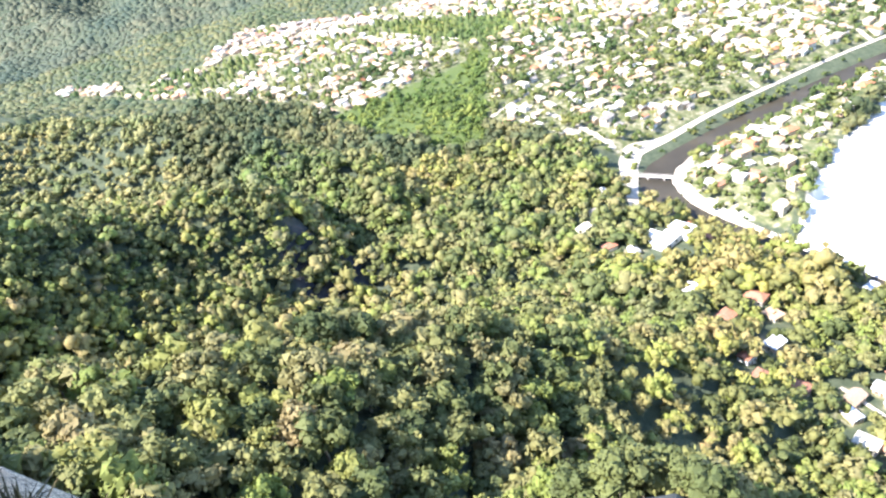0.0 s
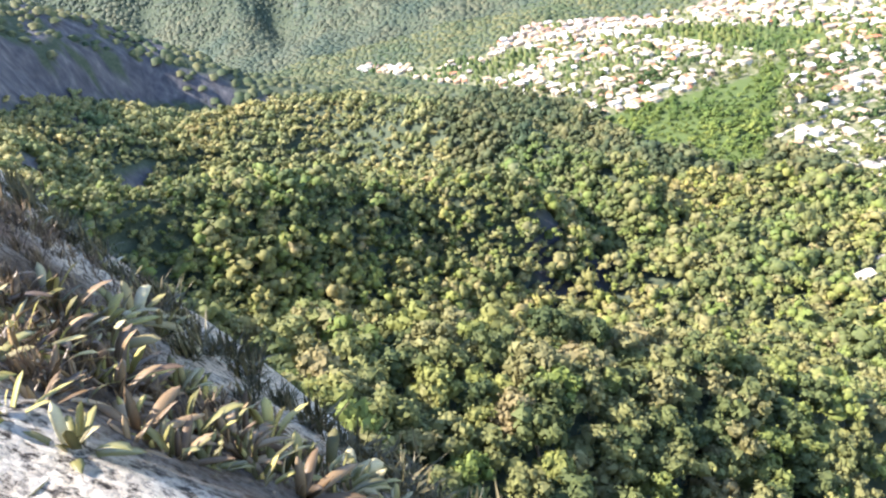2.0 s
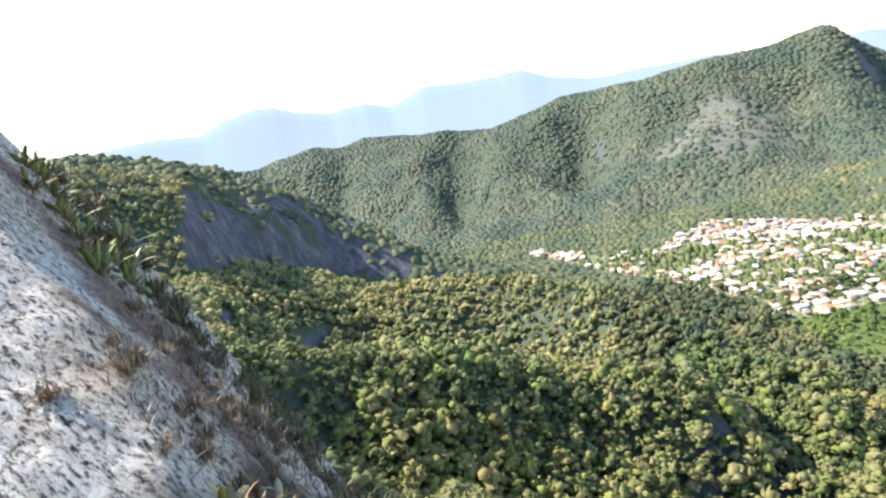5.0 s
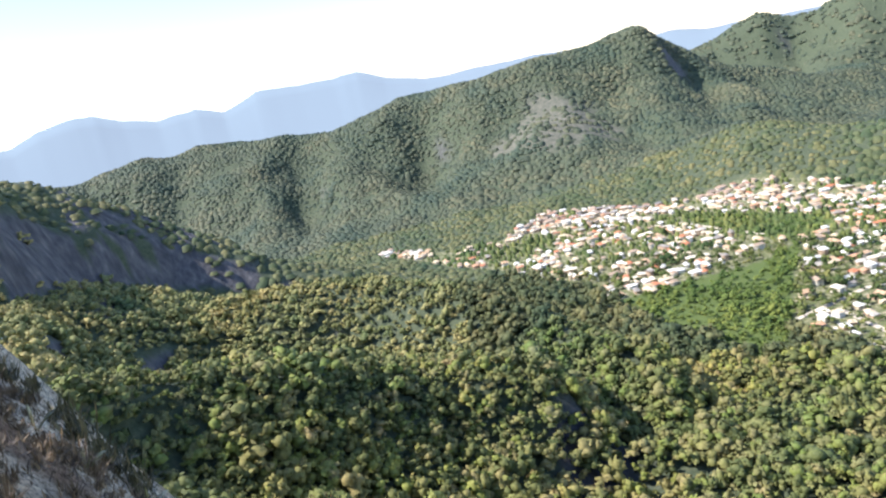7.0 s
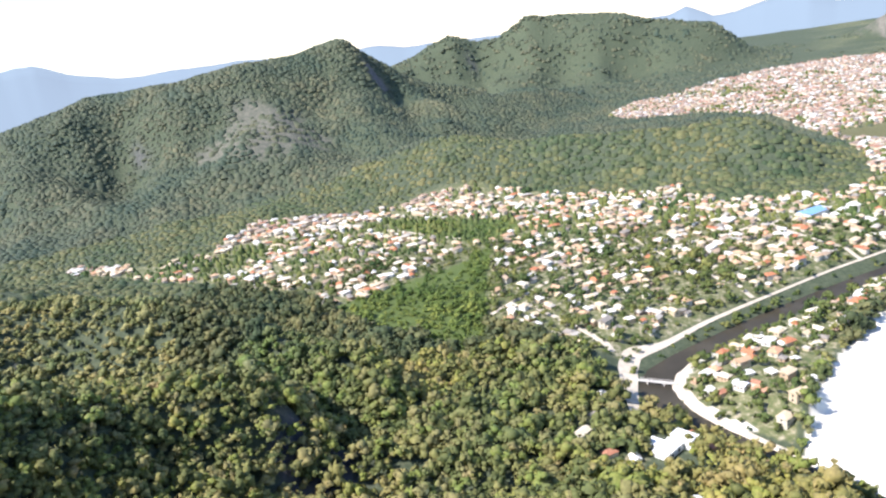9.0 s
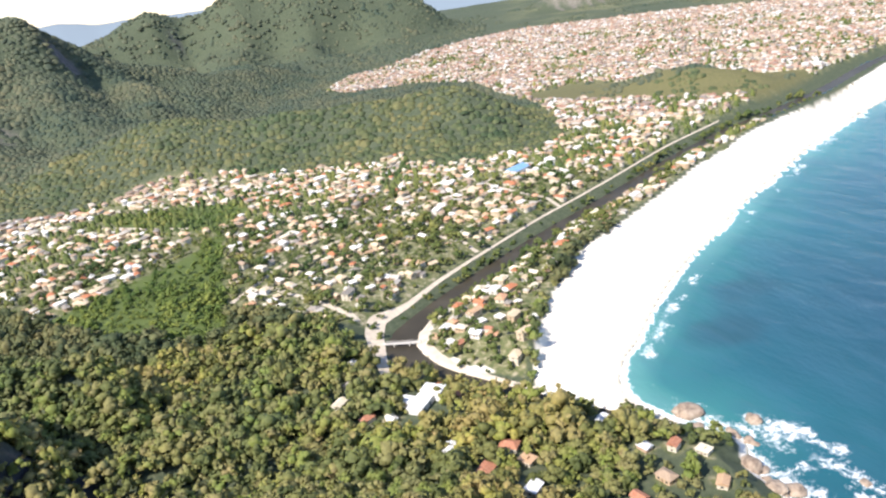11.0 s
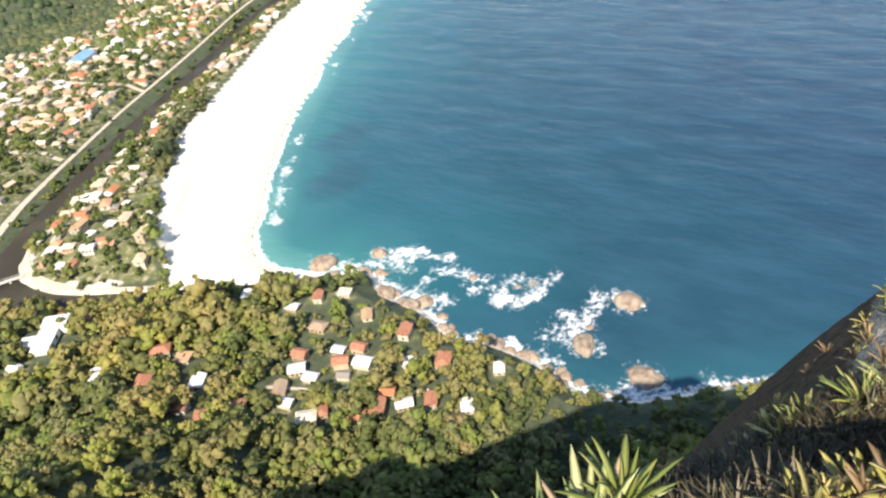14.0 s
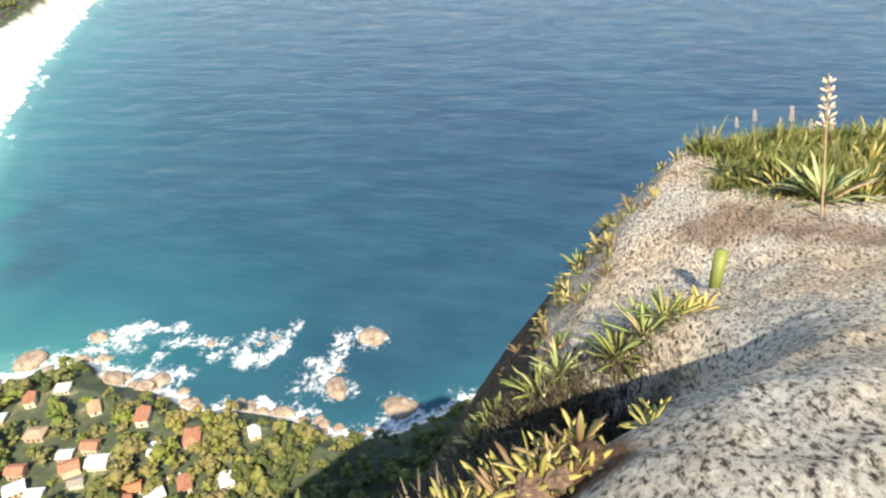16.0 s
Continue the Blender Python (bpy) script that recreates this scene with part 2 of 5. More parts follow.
CANAL = [(1500, 760, 14), (1000, 690, 16), (821, 630, 14), (700, 602, 14), (633, 593, 14), (518, 558, 14), (427, 522, 14), (362, 497, 14),
         (306, 477, 14), (259, 458, 14), (220, 441, 14), (184, 424, 14), (155, 409, 14), (136, 395, 17), (126, 380, 18), (124, 362, 19),
         (127, 345, 16), (137, 328, 9), (152, 302, 5.5), (168, 273, 4.5), (184, 246, 3), (196, 230, 2)]
TOWN_WEST = [(119, 408), (96, 424), (73, 448), (48, 473), (47, 521), (55, 577), (75, 690), (58, 675), (42, 647), (-28, 608), (-84, 575),
             (-122, 619), (-197, 702), (-277, 749), (-400, 830), (-410, 860), (-301, 815), (-240, 838), (-198, 920), (-130, 928), (-47, 906), (28, 931),
             (92, 918), (158, 868), (265, 792), (304, 796), (319, 710), (378, 700), (429, 672), (486, 712)]
TOWN_EAST = [(530, 795), (569, 891), (592, 1019), (626, 1213), (580, 1340), (465, 1390), (430, 1490), (533, 1607), (620, 1610), (781, 1740), (962, 1869),
             (1133, 1916), (1300, 1850), (1420, 1700), (1600, 1500), (1750, 1100), (1800, 830), (1500, 790), (1000, 720), (821, 668), (700, 640), (633, 620),
             (518, 586), (427, 548), (362, 523), (306, 503), (259, 483), (220, 466), (184, 449), (150, 430)]
TOWN = TOWN_WEST + TOWN_EAST
STRIP = [(140, 378), (150, 392), (172, 405), (225, 430), (265, 446), (310, 465), (365, 484), (430, 508), (520, 543), (600, 570), (690, 590),
         (603, 545), (536, 518), (474, 496), (432, 476), (381, 453), (336, 433), (285, 414), (253, 387), (226, 366), (194, 334), (178, 315),
         (166, 300), (152, 318), (141, 338), (137, 360)]
FIELDS = [[(38, 468), (47, 521), (55, 577), (75, 690), (58, 675), (42, 647), (-28, 608), (-84, 575), (-42, 505), (-1, 470), (20, 440)],
          [(-32, 858), (117, 773), (111, 740), (70, 698), (16, 751), (-13, 805)]]


HOMES = [(80, 337), (69, 324), (76, 302), (86, 294), (106, 342), (91, 367), (97, 251), (102, 226), (112, 206), (121, 225), (120, 238), (97, 197),
         (96, 185), (168, 206), (137, 177), (120, 168), (124, 154), (148, 163), (158, 161), (152, 155), (134, 135), (141, 128), (160, 138), (167, 126),
         (172, 104), (174, 149), (154, 169), (150, 106), (146, 119), (126, 303), (142, 278), (173, 242), (177, 171), (125, 175), (120, 313), (144, 181), (136, 169), (143, 158), (143, 137), (162, 186), (178, 199), (118, 156), (128, 141), (186, 190), (110, 182)]
RED_HOMES = [(158, 161), (167, 126), (134, 135), (128, 141), (124, 154), (174, 149), (144, 181), (110, 182), (102, 226), (76, 302)]
WHITE_HOMES = [(168, 206), (152, 155), (160, 138), (172, 104), (141, 128), (150, 106), (136, 169), (120, 168), (173, 242), (137, 177), (154, 169), (112, 206), (97, 251)]


# boulders on the shore: x, y, radius
BOULDERS = [(211, 226, 7.3), (206, 215, 3.1), (230, 204, 5.0), (203, 181, 5.6), (206, 162, 5.6), (199, 165, 4.2), (231, 149, 3.2), (233, 126, 2.1), (238, 121, 2.4), (242, 77, 6.5), (243, 72, 2.8),
            (209, 84, 5.8), (207, 81, 2.4), (201, 56, 6.5), (193, 140, 2.7), (195, 121, 3.4), (195, 116, 2.4), (194, 101, 3.1), (192, 106, 2.1), (202, 172, 2.4), (220, 86, 2.2)]


def inside(x, y, poly):
    r = np.zeros(np.shape(x), bool)
    for (x1, y1), (x2, y2) in zip(poly, poly[1:] + poly[:1]):
        if y1 != y2:
            r ^= ((y1 > y) != (y2 > y)) & (x < (x2 - x1) * (y - y1) / (y2 - y1) + x1)
    return r


def along(x, y, line):
    """Distance from each point to a line of knots, and the knots' further values there."""
    best, vals = np.full(np.shape(x), 1e9), None
    for p, q in zip(line, line[1:]):
        dx, dy = q[0] - p[0], q[1] - p[1]
        t = np.clip(((x - p[0]) * dx + (y - p[1]) * dy) / (dx * dx + dy * dy), 0, 1)
        d = np.hypot(x - p[0] - t * dx, y - p[1] - t * dy)
        new_vals = [a + t * (b - a) for a, b in zip(p[2:], q[2:])]
        near = d < best
        vals = new_vals if vals is None else [np.where(near, a, b) for a, b in zip(new_vals, vals)]
        best = np.where(near, d, best)
    return best, vals


def step(a, b, v):
    t = np.clip((v - a) / (b - a), 0, 1)
    return t * t * (3 - 2 * t)


def fnoise(x, y, scale, octaves=4, seed=0):
    """Smooth value noise on arrays, about -1 to 1."""
    out, amp, tot = np.zeros(np.shape(x)), 1.0, 0.0
    for o in range(octaves):
        u, v = x / scale + 17.3 * (o + seed), y / scale - 9.1 * (o + 2 * seed)
        iu, iv = np.floor(u).astype(np.int64), np.floor(v).astype(np.int64)
        fu, fv = u - iu, v - iv
        fu, fv = fu * fu * (3 - 2 * fu), fv * fv * (3 - 2 * fv)

        def h(i, j):
            k = (i * 374761393 + j * 668265263 + (o + seed) * 982451653) & 0x7fffffff
            k = ((k ^ (k >> 13)) * 1274126177) & 0x7fffffff
            return ((k ^ (k >> 16)) & 0xffff) / 32767.5 - 1
        a = h(iu, iv) * (1 - fu) + h(iu + 1, iv) * fu
        c = h(iu, iv + 1) * (1 - fu) + h(iu + 1, iv + 1) * fu
        out += amp * (a * (1 - fv) + c * fv)
        tot += amp
        amp *= 0.5
        scale *= 0.5
    return out / tot * 1.4


def polar(knots):
    """Knots of (degrees to the left of +y, metres away, height, width) as x, y, height, width."""
    return [(-d * math.sin(radians(a)), d * math.cos(radians(a)), z, w) for a, d, z, w in knots]


# hills as crest lines: bearing, distance, height, half width
HILLS = {
    "spur": polar([(38, 640, 66, 110), (28, 600, 68, 80), (24.5, 560, 66, 60), (20.6, 520, 63, 46), (17.4, 490, 57, 40), (14.6, 460, 52, 37), (12.7, 440, 50, 35), (9.6, 415, 46, 33), (7, 395, 43, 32), (5.3, 380, 36, 30), (3.5, 365, 20, 28), (2, 355, 5, 26)]),
    "big_hill": polar([(60, 1750, 130, 300), (44.6, 1700, 150, 300), (41, 1680, 182, 310), (37, 1650, 193, 320), (31, 1620, 172, 330), (26.4, 1600, 158, 330), (21.8, 1560, 194, 330), (18.3, 1530, 188, 330), (15.5, 1500, 186, 330),
                       (9.8, 1500, 205, 310), (6.2, 1520, 226, 280), (3.7, 1540, 242, 260), (2.3, 1565, 222, 250), (0.9, 1600, 194, 240), (-1.2, 1650, 138, 260), (-8, 1750, 70, 250), (-14, 1900, 30, 220)]),
    "big_spur_a": polar([(15.5, 1480, 150, 130), (17, 1250, 84, 110), (18, 1080, 26, 90)]),
    "big_spur_b": polar([(31, 1600, 120, 150), (33, 1300, 66, 120), (34, 1120, 30, 100)]),
    "big_spur_c": polar([(5, 1500, 150, 130), (3, 1300, 84, 120), (0, 1150, 44, 110)]),
    "town_hill": polar([(2, 1060, 50, 120), (-2.7, 1050, 76, 120), (-5, 1030, 82, 120), (-9, 1000, 79, 110), (-12, 990, 77, 105), (-17, 975, 70, 95), (-21, 960, 65, 90), (-25, 945, 68, 85), (-27, 935, 63, 80), (-29, 930, 48, 72), (-31, 930, 32, 62), (-33, 920, 13, 50), (-34.5, 910, 2, 40)]),
    "meadow_hill": polar([(-35.5, 1130, 2, 45), (-37.2, 1120, 16, 55), (-39.3, 1100, 25, 62), (-41.8, 1080, 43, 70), (-44.2, 1060, 37, 68), (-46.9, 1050, 27, 58), (-48.6, 1045, 20, 50), (-50.2, 1040, 2, 40)]),
    "back_hill": polar([(3, 2500, 95, 300), (-1.9, 2600, 140, 250), (-4.9, 2600, 211, 210), (-7, 2650, 172, 230), (-8.6, 2620, 188, 240), (-11, 2600, 243, 260), (-16.2, 2600, 218, 280), (-20.7, 2600, 173, 260), (-23.5, 2600, 125, 250), (-25.2, 2600, 80, 240), (-28, 2600, 12, 200)]),
    "pointed_peak": polar([(-32, 2950, 8, 150), (-33.8, 2950, 46, 120), (-34.6, 2920, 84, 100), (-36.1, 2900, 182, 84), (-37.1, 2900, 150, 90), (-38.1, 2900, 66, 110), (-40, 2900, 12, 160)]),
    "low_hills": polar([(-42, 2700, 10, 150), (-48, 2500, 40, 250), (-60, 2500, 60, 300)]),
}


# wooded hollows between the spurs of the tall hill: bearing, distance, depth, half width
HOLLOWS = [polar([(29.5, 1560, 14, 45), (29.8, 1450, 48, 55), (30.5, 1330, 40, 55), (31, 1210, 12, 50)]),
           polar([(20.2, 1500, 12, 45), (20.0, 1420, 58, 58), (20.6, 1300, 50, 58), (21, 1180, 14, 50)]),
           polar([(0.8, 1540, 10, 40), (-0.5, 1460, 34, 45), (-2.0, 1340, 20, 50)]),
           polar([(38.6, 1600, 10, 40), (39.2, 1480, 34, 48), (40, 1360, 16, 45)]),
           polar([(-13.6, 2520, 10, 60), (-13.2, 2350, 50, 80), (-12.5, 2150, 20, 80)]),
           polar([(-19.5, 2520, 10, 60), (-18.6, 2350, 45, 80), (-17.5, 2150, 18, 80)])]


def hill(x, y, name):
    d, (z, w) = along(x, y, HILLS[name])
    k = 1.0 + 0.22 * fnoise(x, y, 160, 3, len(name))
    return (z + 12) / (1 + (d / (w * k)) ** 2) ** 1.6


# ridges seen across: bearing, distance of the crest, its height; then the fall towards and away from the summit rock
# thinly wooded flank on the middle ridge's nose, its shade painted as dark rock
SHADE_FACE = [(-78, 285), (-84, 310), (-80, 330), (-64, 336), (-48, 330), (-42, 308), (-52, 285), (-66, 276)]
RIDGES = [
    ([(110, 540, 165), (80, 700, 230), (66, 740, 247), (57.5, 770, 238), (50.3, 790, 216), (47, 800, 193), (44.6, 800, 175), (40.7, 795, 135), (35.2, 765, 82), (29.7, 750, 45), (25.6, 750, 22), (19, 760, 0)],
     [(0, 1), (30, 0.93), (60, 0.84), (76, 0.72), (92, 0.56), (150, 0.49), (240, 0.36), (330, 0.12), (420, 0)], [(0, 1), (60, 0.8), (140, 0.4), (300, 0.1), (420, 0)], ((28, 33, 43, 51), (2.2, 1.9, 1.15, 0.45))),
    ([(75, 280, 158), (60, 285, 142), (46, 300, 125), (32, 320, 92), (23, 338, 70), (18, 338, 64), (15, 335, 61), (13.5, 332, 50), (11.5, 328, 31), (9.5, 324, 19), (5, 318, 15), (1, 315, 13), (-2.3, 312, 13), (-8.3, 278, 3), (-13, 270, 0)],
     [(0, 1), (5, 0.96), (24, 0.68), (52, 0.40), (90, 0.22), (140, 0.1), (220, 0)], [(0, 1), (30, 0.93), (70, 0.62), (120, 0.44), (200, 0.28), (280, 0.1), (340, 0)], ((0, 8, 13, 18, 26, 45), (2.6, 2.5, 1.7, 0.85, 0.65, 0.7))),
    ([(75, 140, 165), (60, 150, 149), (38, 150, 124), (28, 150, 112), (20, 150, 105), (14, 153, 99), (9, 158, 93), (4, 163, 87), (0, 168, 80), (-5, 174, 70), (-10, 180, 59), (-15, 186, 48), (-20, 190, 37), (-26, 194, 25), (-32, 198, 14), (-40, 200, 4), (-50, 200, 0)],
     [(0, 1), (30, 0.9), (60, 0.84), (110, 0.8)], [(0, 1), (28, 0.66), (60, 0.36), (110, 0.08), (150, 0)], ((2, 18), (1.0, 0.25))),
]


def ridge(x, y, crest, near_fall, far_fall, steepness):
    a, r = np.degrees(np.arctan2(-x, y)), np.hypot(x, y)
    ks = [-k[0] for k in crest]
    a = a + 1.6 * fnoise(x, y, 70, 3, 21)
    rc, zc = np.interp(-a, ks, [k[1] for k in crest]), np.interp(-a, ks, [k[2] for k in crest])
    dd = rc - r + 7 * fnoise(x, y, 45, 3, 22)
    f = np.where(dd > 0, np.interp(dd * np.interp(a, *steepness), [k[0] for k in near_fall], [k[1] for k in near_fall]),
                 np.interp(-dd, [k[0] for k in far_fall], [k[1] for k in far_fall]))
    fade = step(-58, -44, a) * (1 - step(95, 140, a))
    return zc * f * fade


CREST_U = [-700, -420, -260, -160, -90, -40, -20, -8, -5, 0, 3, 10, 40, 90, 150, 220, 400]
CREST_Z = [-60, 60, 150, 205, 224, 226, 221, 216.6, 215.3, 213.6, 212.6, 209.5, 190, 126, 40, -30, -150]


def dome(x, y):
    """The bare granite dome on which the path ends."""
    u, v = 0.944 * x - 0.33 * y, 0.33 * x + 0.944 * y
    top = np.interp(u, CREST_U, CREST_Z)
    steepness = np.interp(u / np.maximum(v, 0.5), [-1.6, -0.9, -0.45, -0.2, 0.0, 0.28, 0.6, 1.2], [3.2, 2.5, 1.6, 1.40, 1.24, 1.32, 1.9, 2.5])
    z = top - steepness * np.maximum(v - 1.0, 0) - 0.75 * np.maximum(-v - 40, 0) ** 1.04
    return z - 2.0 * np.exp(-(np.hypot(x, y) / 30) ** 2) - 7.0 * np.exp(-(np.hypot(x, y) / 9.5) ** 2) * step(0.0, 2.5, x) + 2.5 * fnoise(x, y, 40, 4, 3) * step(15, 60, np.hypot(x, y))


def land_mask(x, y):
    poly = COAST + [(5000, 6000), (-6000, 6000), (-6000, -2500)]
    return inside(x, y, poly)


def height(x, y):
    """Height of the land, and masks for what covers it."""
    land = land_mask(x, y)
    shore, _ = along(x, y, COAST)
    z = np.maximum(2.6 + 0.8 * fnoise(x, y, 120, 3, 1), 1.2)
    for name in HILLS:
        z = 4 * np.logaddexp(z / 4, (hill(x, y, name) - 12) / 4)
    for line in HOLLOWS:
        d, (deep, w) = along(x, y, line)
        z = z - deep * np.exp(-(d / w) ** 2)
    for one in RIDGES:
        h = ridge(x, y, *one)
        z = 6 * np.logaddexp(z / 6, (h + 2) / 6)
    far_off = step(850, 1100, np.hypot(x, y))
    z = z + far_off * 150 * fnoise(x, y, 280, 3, 51) * np.clip(z / 240, 0, 1) * np.clip(1 - z / 230, 0, 1)
    z = z + 2.5 * fnoise(x, y, 60, 4, 5) * step(12, 40, z) + 10 * fnoise(x, y, 220, 3, 6) * step(60, 120, z) * step(700, 1100, np.hypot(x, y))
    dm = dome(x, y)
    rock = step(-3, 6, dm - z)
    z = np.maximum(z, dm)
    sea_floor = 0.05 - 0.2 * shore
    z = np.where(land, np.minimum(z, 0.05 + shore * np.where(rock > 0.3, 2.0, np.where(y < 222, 0.7, 0.11)) + 1.2 * np.maximum(shore - 45, 0)), sea_floor)
    cd, (cw,) = along(x, y, CANAL)
    bank = np.maximum(cd - cw * 0.5, 0)
    z = np.where(bank < 90, np.minimum(z, 1.0 + 0.10 * bank + 0.008 * bank ** 2), z)
    z = z - 3.0 * (1 - step(cw * 0.5 - 1.5, cw * 0.5 + 1.0, cd))
    return z, land, shore, rock, cd - cw * 0.5


# ---------------------------------------------------------------- meshes
def part(name, bm, mat, parent=None, label="", smooth=False):
    me = bpy.data.meshes.new(name)
    bm.to_mesh(me)
    bm.free()
    me.materials.append(mat)
    if smooth:
        me.polygons.foreach_set("use_smooth", [True] * len(me.polygons))
    ob = new(name, me)
    if parent:
        ob.parent = parent
    return tagged(ob, label)


def mesh_object(name, verts, faces, mat, smooth=False):
    me = bpy.data.meshes.new(name)
    v, f = np.asarray(verts, np.float32), np.asarray(faces, np.int32)
    k = f.shape[1]
    me.vertices.add(len(v))
    me.vertices.foreach_set("co", v.ravel())
    me.loops.add(f.size)
    me.loops.foreach_set("vertex_index", f.ravel())
    me.polygons.add(len(f))
    me.polygons.foreach_set("loop_start", np.arange(0, f.size, k, dtype=np.int32))
    me.update(calc_edges=True)
    if smooth:
        me.polygons.foreach_set("use_smooth", np.ones(len(f), bool))
    me.materials.append(mat)
    return new(name, me)


def set_attr(ob, name, values):
    a = ob.data.attributes.new(name, 'FLOAT', 'POINT')
    a.data.foreach_set("value", np.asarray(values, np.float32))


def grid_faces(n, m, wrap=False):
    i, j = np.meshgrid(np.arange(n - 1), np.arange(m if wrap else m - 1), indexing="ij")
    j2 = (j + 1) % m
    return np.stack([i * m + j, i * m + j2, (i + 1) * m + j2, (i + 1) * m + j], -1).reshape(-1, 4)


# ---------------------------------------------------------------- ground
ang = np.concatenate([np.linspace(-100, 75, 540, endpoint=False), np.linspace(75, 260, 110, endpoint=False)])
rad = np.concatenate([np.exp(np.linspace(math.log(5.5), math.log(150), 60, endpoint=False)), np.exp(np.linspace(math.log(150), math.log(900), 270, endpoint=False)), np.exp(np.linspace(math.log(900), math.log(4850), 90))])
RA, AA = np.meshgrid(rad, np.radians(ang), indexing="ij")
GX, GY = -RA * np.sin(AA), RA * np.cos(AA)
gz, g_land, g_shore, g_rock, g_canal = height(GX, GY)
bearings_ = np.degrees(AA)
slope = np.hypot(np.gradient(gz, axis=0) / np.gradient(RA, axis=0), np.gradient(gz, axis=1) / (RA * np.gradient(AA, axis=1)))
cliffs = (RA > 600) & (RA < 900) & (bearings_ + 4 * fnoise(GX, GY, 40, 3, 74) > 31)
steep = step(np.where(cliffs & (bearings_ + 9 * fnoise(GX, GY, 30, 3, 72) < 44), 0.8, 1.2), np.where(cliffs & (bearings_ < 47), 1.15, 1.6), slope) * (gz > 8) * (RA > 430)
bearings = np.degrees(AA)
slab = np.exp(-((bearings - 10) / 4.5) ** 2 - ((RA - 1235) / 105) ** 2)
slab = step(0.30, 0.5, slab + 0.25 * fnoise(GX, GY, 60, 4, 31))
g_rock = np.maximum(g_rock * (0.55 + 0.45 * step(-0.2, 0.3, fnoise(GX, GY, 18, 3, 33))), steep)
ground = mesh_object("ground", np.stack([GX, GY, gz], -1).reshape(-1, 3), grid_faces(len(rad), len(ang), True), mat_ground, True)
edge = fnoise(GX, GY, 12, 3, 9)
in_town = inside(GX, GY, TOWN) | inside(GX, GY, STRIP)
sand_poly = COAST[20:40] + SAND_IN[::-1]
on_sand = inside(GX, GY, sand_poly) | ((g_canal < 7 + 3 * edge) & inside(GX, GY, STRIP + [(126, 372)]) & (RA < 480))
in_field = np.zeros(GX.shape, bool)
for f in FIELDS:
    in_field |= inside(GX, GY, f)
d_mead, _ = along(GX, GY, HILLS["meadow_hill"])
yards = np.zeros(GX.shape)
for x, y in HOMES:
    yards = np.maximum(yards, 1 - step(3.0, 5.5, np.hypot(GX - x, GY - y) + 4 * edge))
plain_far = 0.55 * step(29, 33, -bearings_) * step(1450, 1700, RA) * (gz < 14) * step(-0.4, 0.5, fnoise(GX, GY, 120, 3, 95))
set_attr(ground, "town", np.maximum(np.maximum((in_town & ~in_field) * 1.0, yards), plain_far).ravel())
set_attr(ground, "meadow", (in_field * 1.0).ravel())
set_attr(ground, "dry", np.maximum((1 - step(60, 95, d_mead)) * step(5, 10, gz), np.exp(-(np.hypot(GX - 225, GY - 804) / 11) ** 4)).ravel())
set_attr(ground, "rock", g_rock.ravel())
face_d, _ = along(GX, GY, SHADE_FACE + SHADE_FACE[:1])
set_attr(ground, "face_shade", step(-6, 5, np.where(inside(GX, GY, SHADE_FACE), face_d, -face_d) + 9 * edge).ravel())
peak_d = np.hypot(GX - 1713, GY - 2340)
set_attr(ground, "slab", np.maximum(0.55 * slab, 0.9 * (1 - step(90, 150, peak_d + 90 * edge))).ravel())
set_attr(ground, "sand", (on_sand | (g_land & (g_shore < 4) & (GX > 150) & (g_rock < 0.3))).ravel() * 1.0)
set_attr(ground, "wet", (g_land & (g_shore < 7 + 3 * edge) & on_sand & (GY > 215)).ravel() * 0.45)
tagged(ground, "forested valley floor, hills, town ground and white beach", "ground", kind="structure")

# ---------------------------------------------------------------- sea
sr = np.concatenate([np.exp(np.linspace(math.log(120), math.log(900), 210)), np.exp(np.linspace(math.log(910), math.log(4850), 30))])
sa = np.linspace(-170, -15, 370)
SR, SA = np.meshgrid(sr, np.radians(sa), indexing="ij")
SX, SY = -SR * np.sin(SA), SR * np.cos(SA)
s_shore, _ = along(SX, SY, COAST)
FOAM_ROCKS = [(x, y, r * 1.8) for x, y, r in BOULDERS]
foam = np.zeros(SX.shape)
for x, y, r in FOAM_ROCKS:
    foam = np.maximum(foam, 0.42 * np.exp(-(np.hypot(SX - x, SY - y) / (r * 1.1)) ** 2))
surf = np.where(SY > 225, np.exp(-np.maximum(s_shore - 0.5, 0) / (3.2 + 2.4 * fnoise(SX, SY, 30, 2, 81))), 0)
surf2 = np.where(SY > 225, 0.5 * np.exp(-((s_shore - 16 - 6 * fnoise(SX, SY, 45, 2, 4)) / 3.5) ** 2), 0)
patches = np.where(SY > 225, 0.42 * np.exp(-((s_shore - 11) / 8) ** 2) * step(0.0, 0.5, fnoise(SX, SY, 16, 3, 88)), 0)
rocky = np.where(SY <= 225, np.exp(-s_shore / 6.5), 0)
STREAKS = [[(214, 220), (218, 206), (228, 193), (240, 187), (232, 182), (225, 190)],
           [(234, 183), (240, 167)],
           [(213, 186), (209, 173), (219, 169)],
           [(207, 176), (206, 154)],
           [(229, 164), (232, 152), (234, 146)],
           [(218, 147), (227, 137), (237, 132), (241, 123), (250, 115)],
           [(218, 132), (223, 121), (231, 120), (243, 116)],
           [(207, 96), (217, 93), (228, 93), (243, 91), (250, 83)],
           [(220, 99), (225, 89)],
           [(206, 85), (208, 79)],
           [(188, 135), (193, 122), (199, 113), (197, 104), (192, 95), (187, 85), (184, 74), (187, 65), (190, 55), (199, 49), (201, 40), (206, 31)]]
wob = 6.0 * fnoise(SX, SY, 16, 3, 91), 6.0 * fnoise(SX, SY, 16, 3, 92)
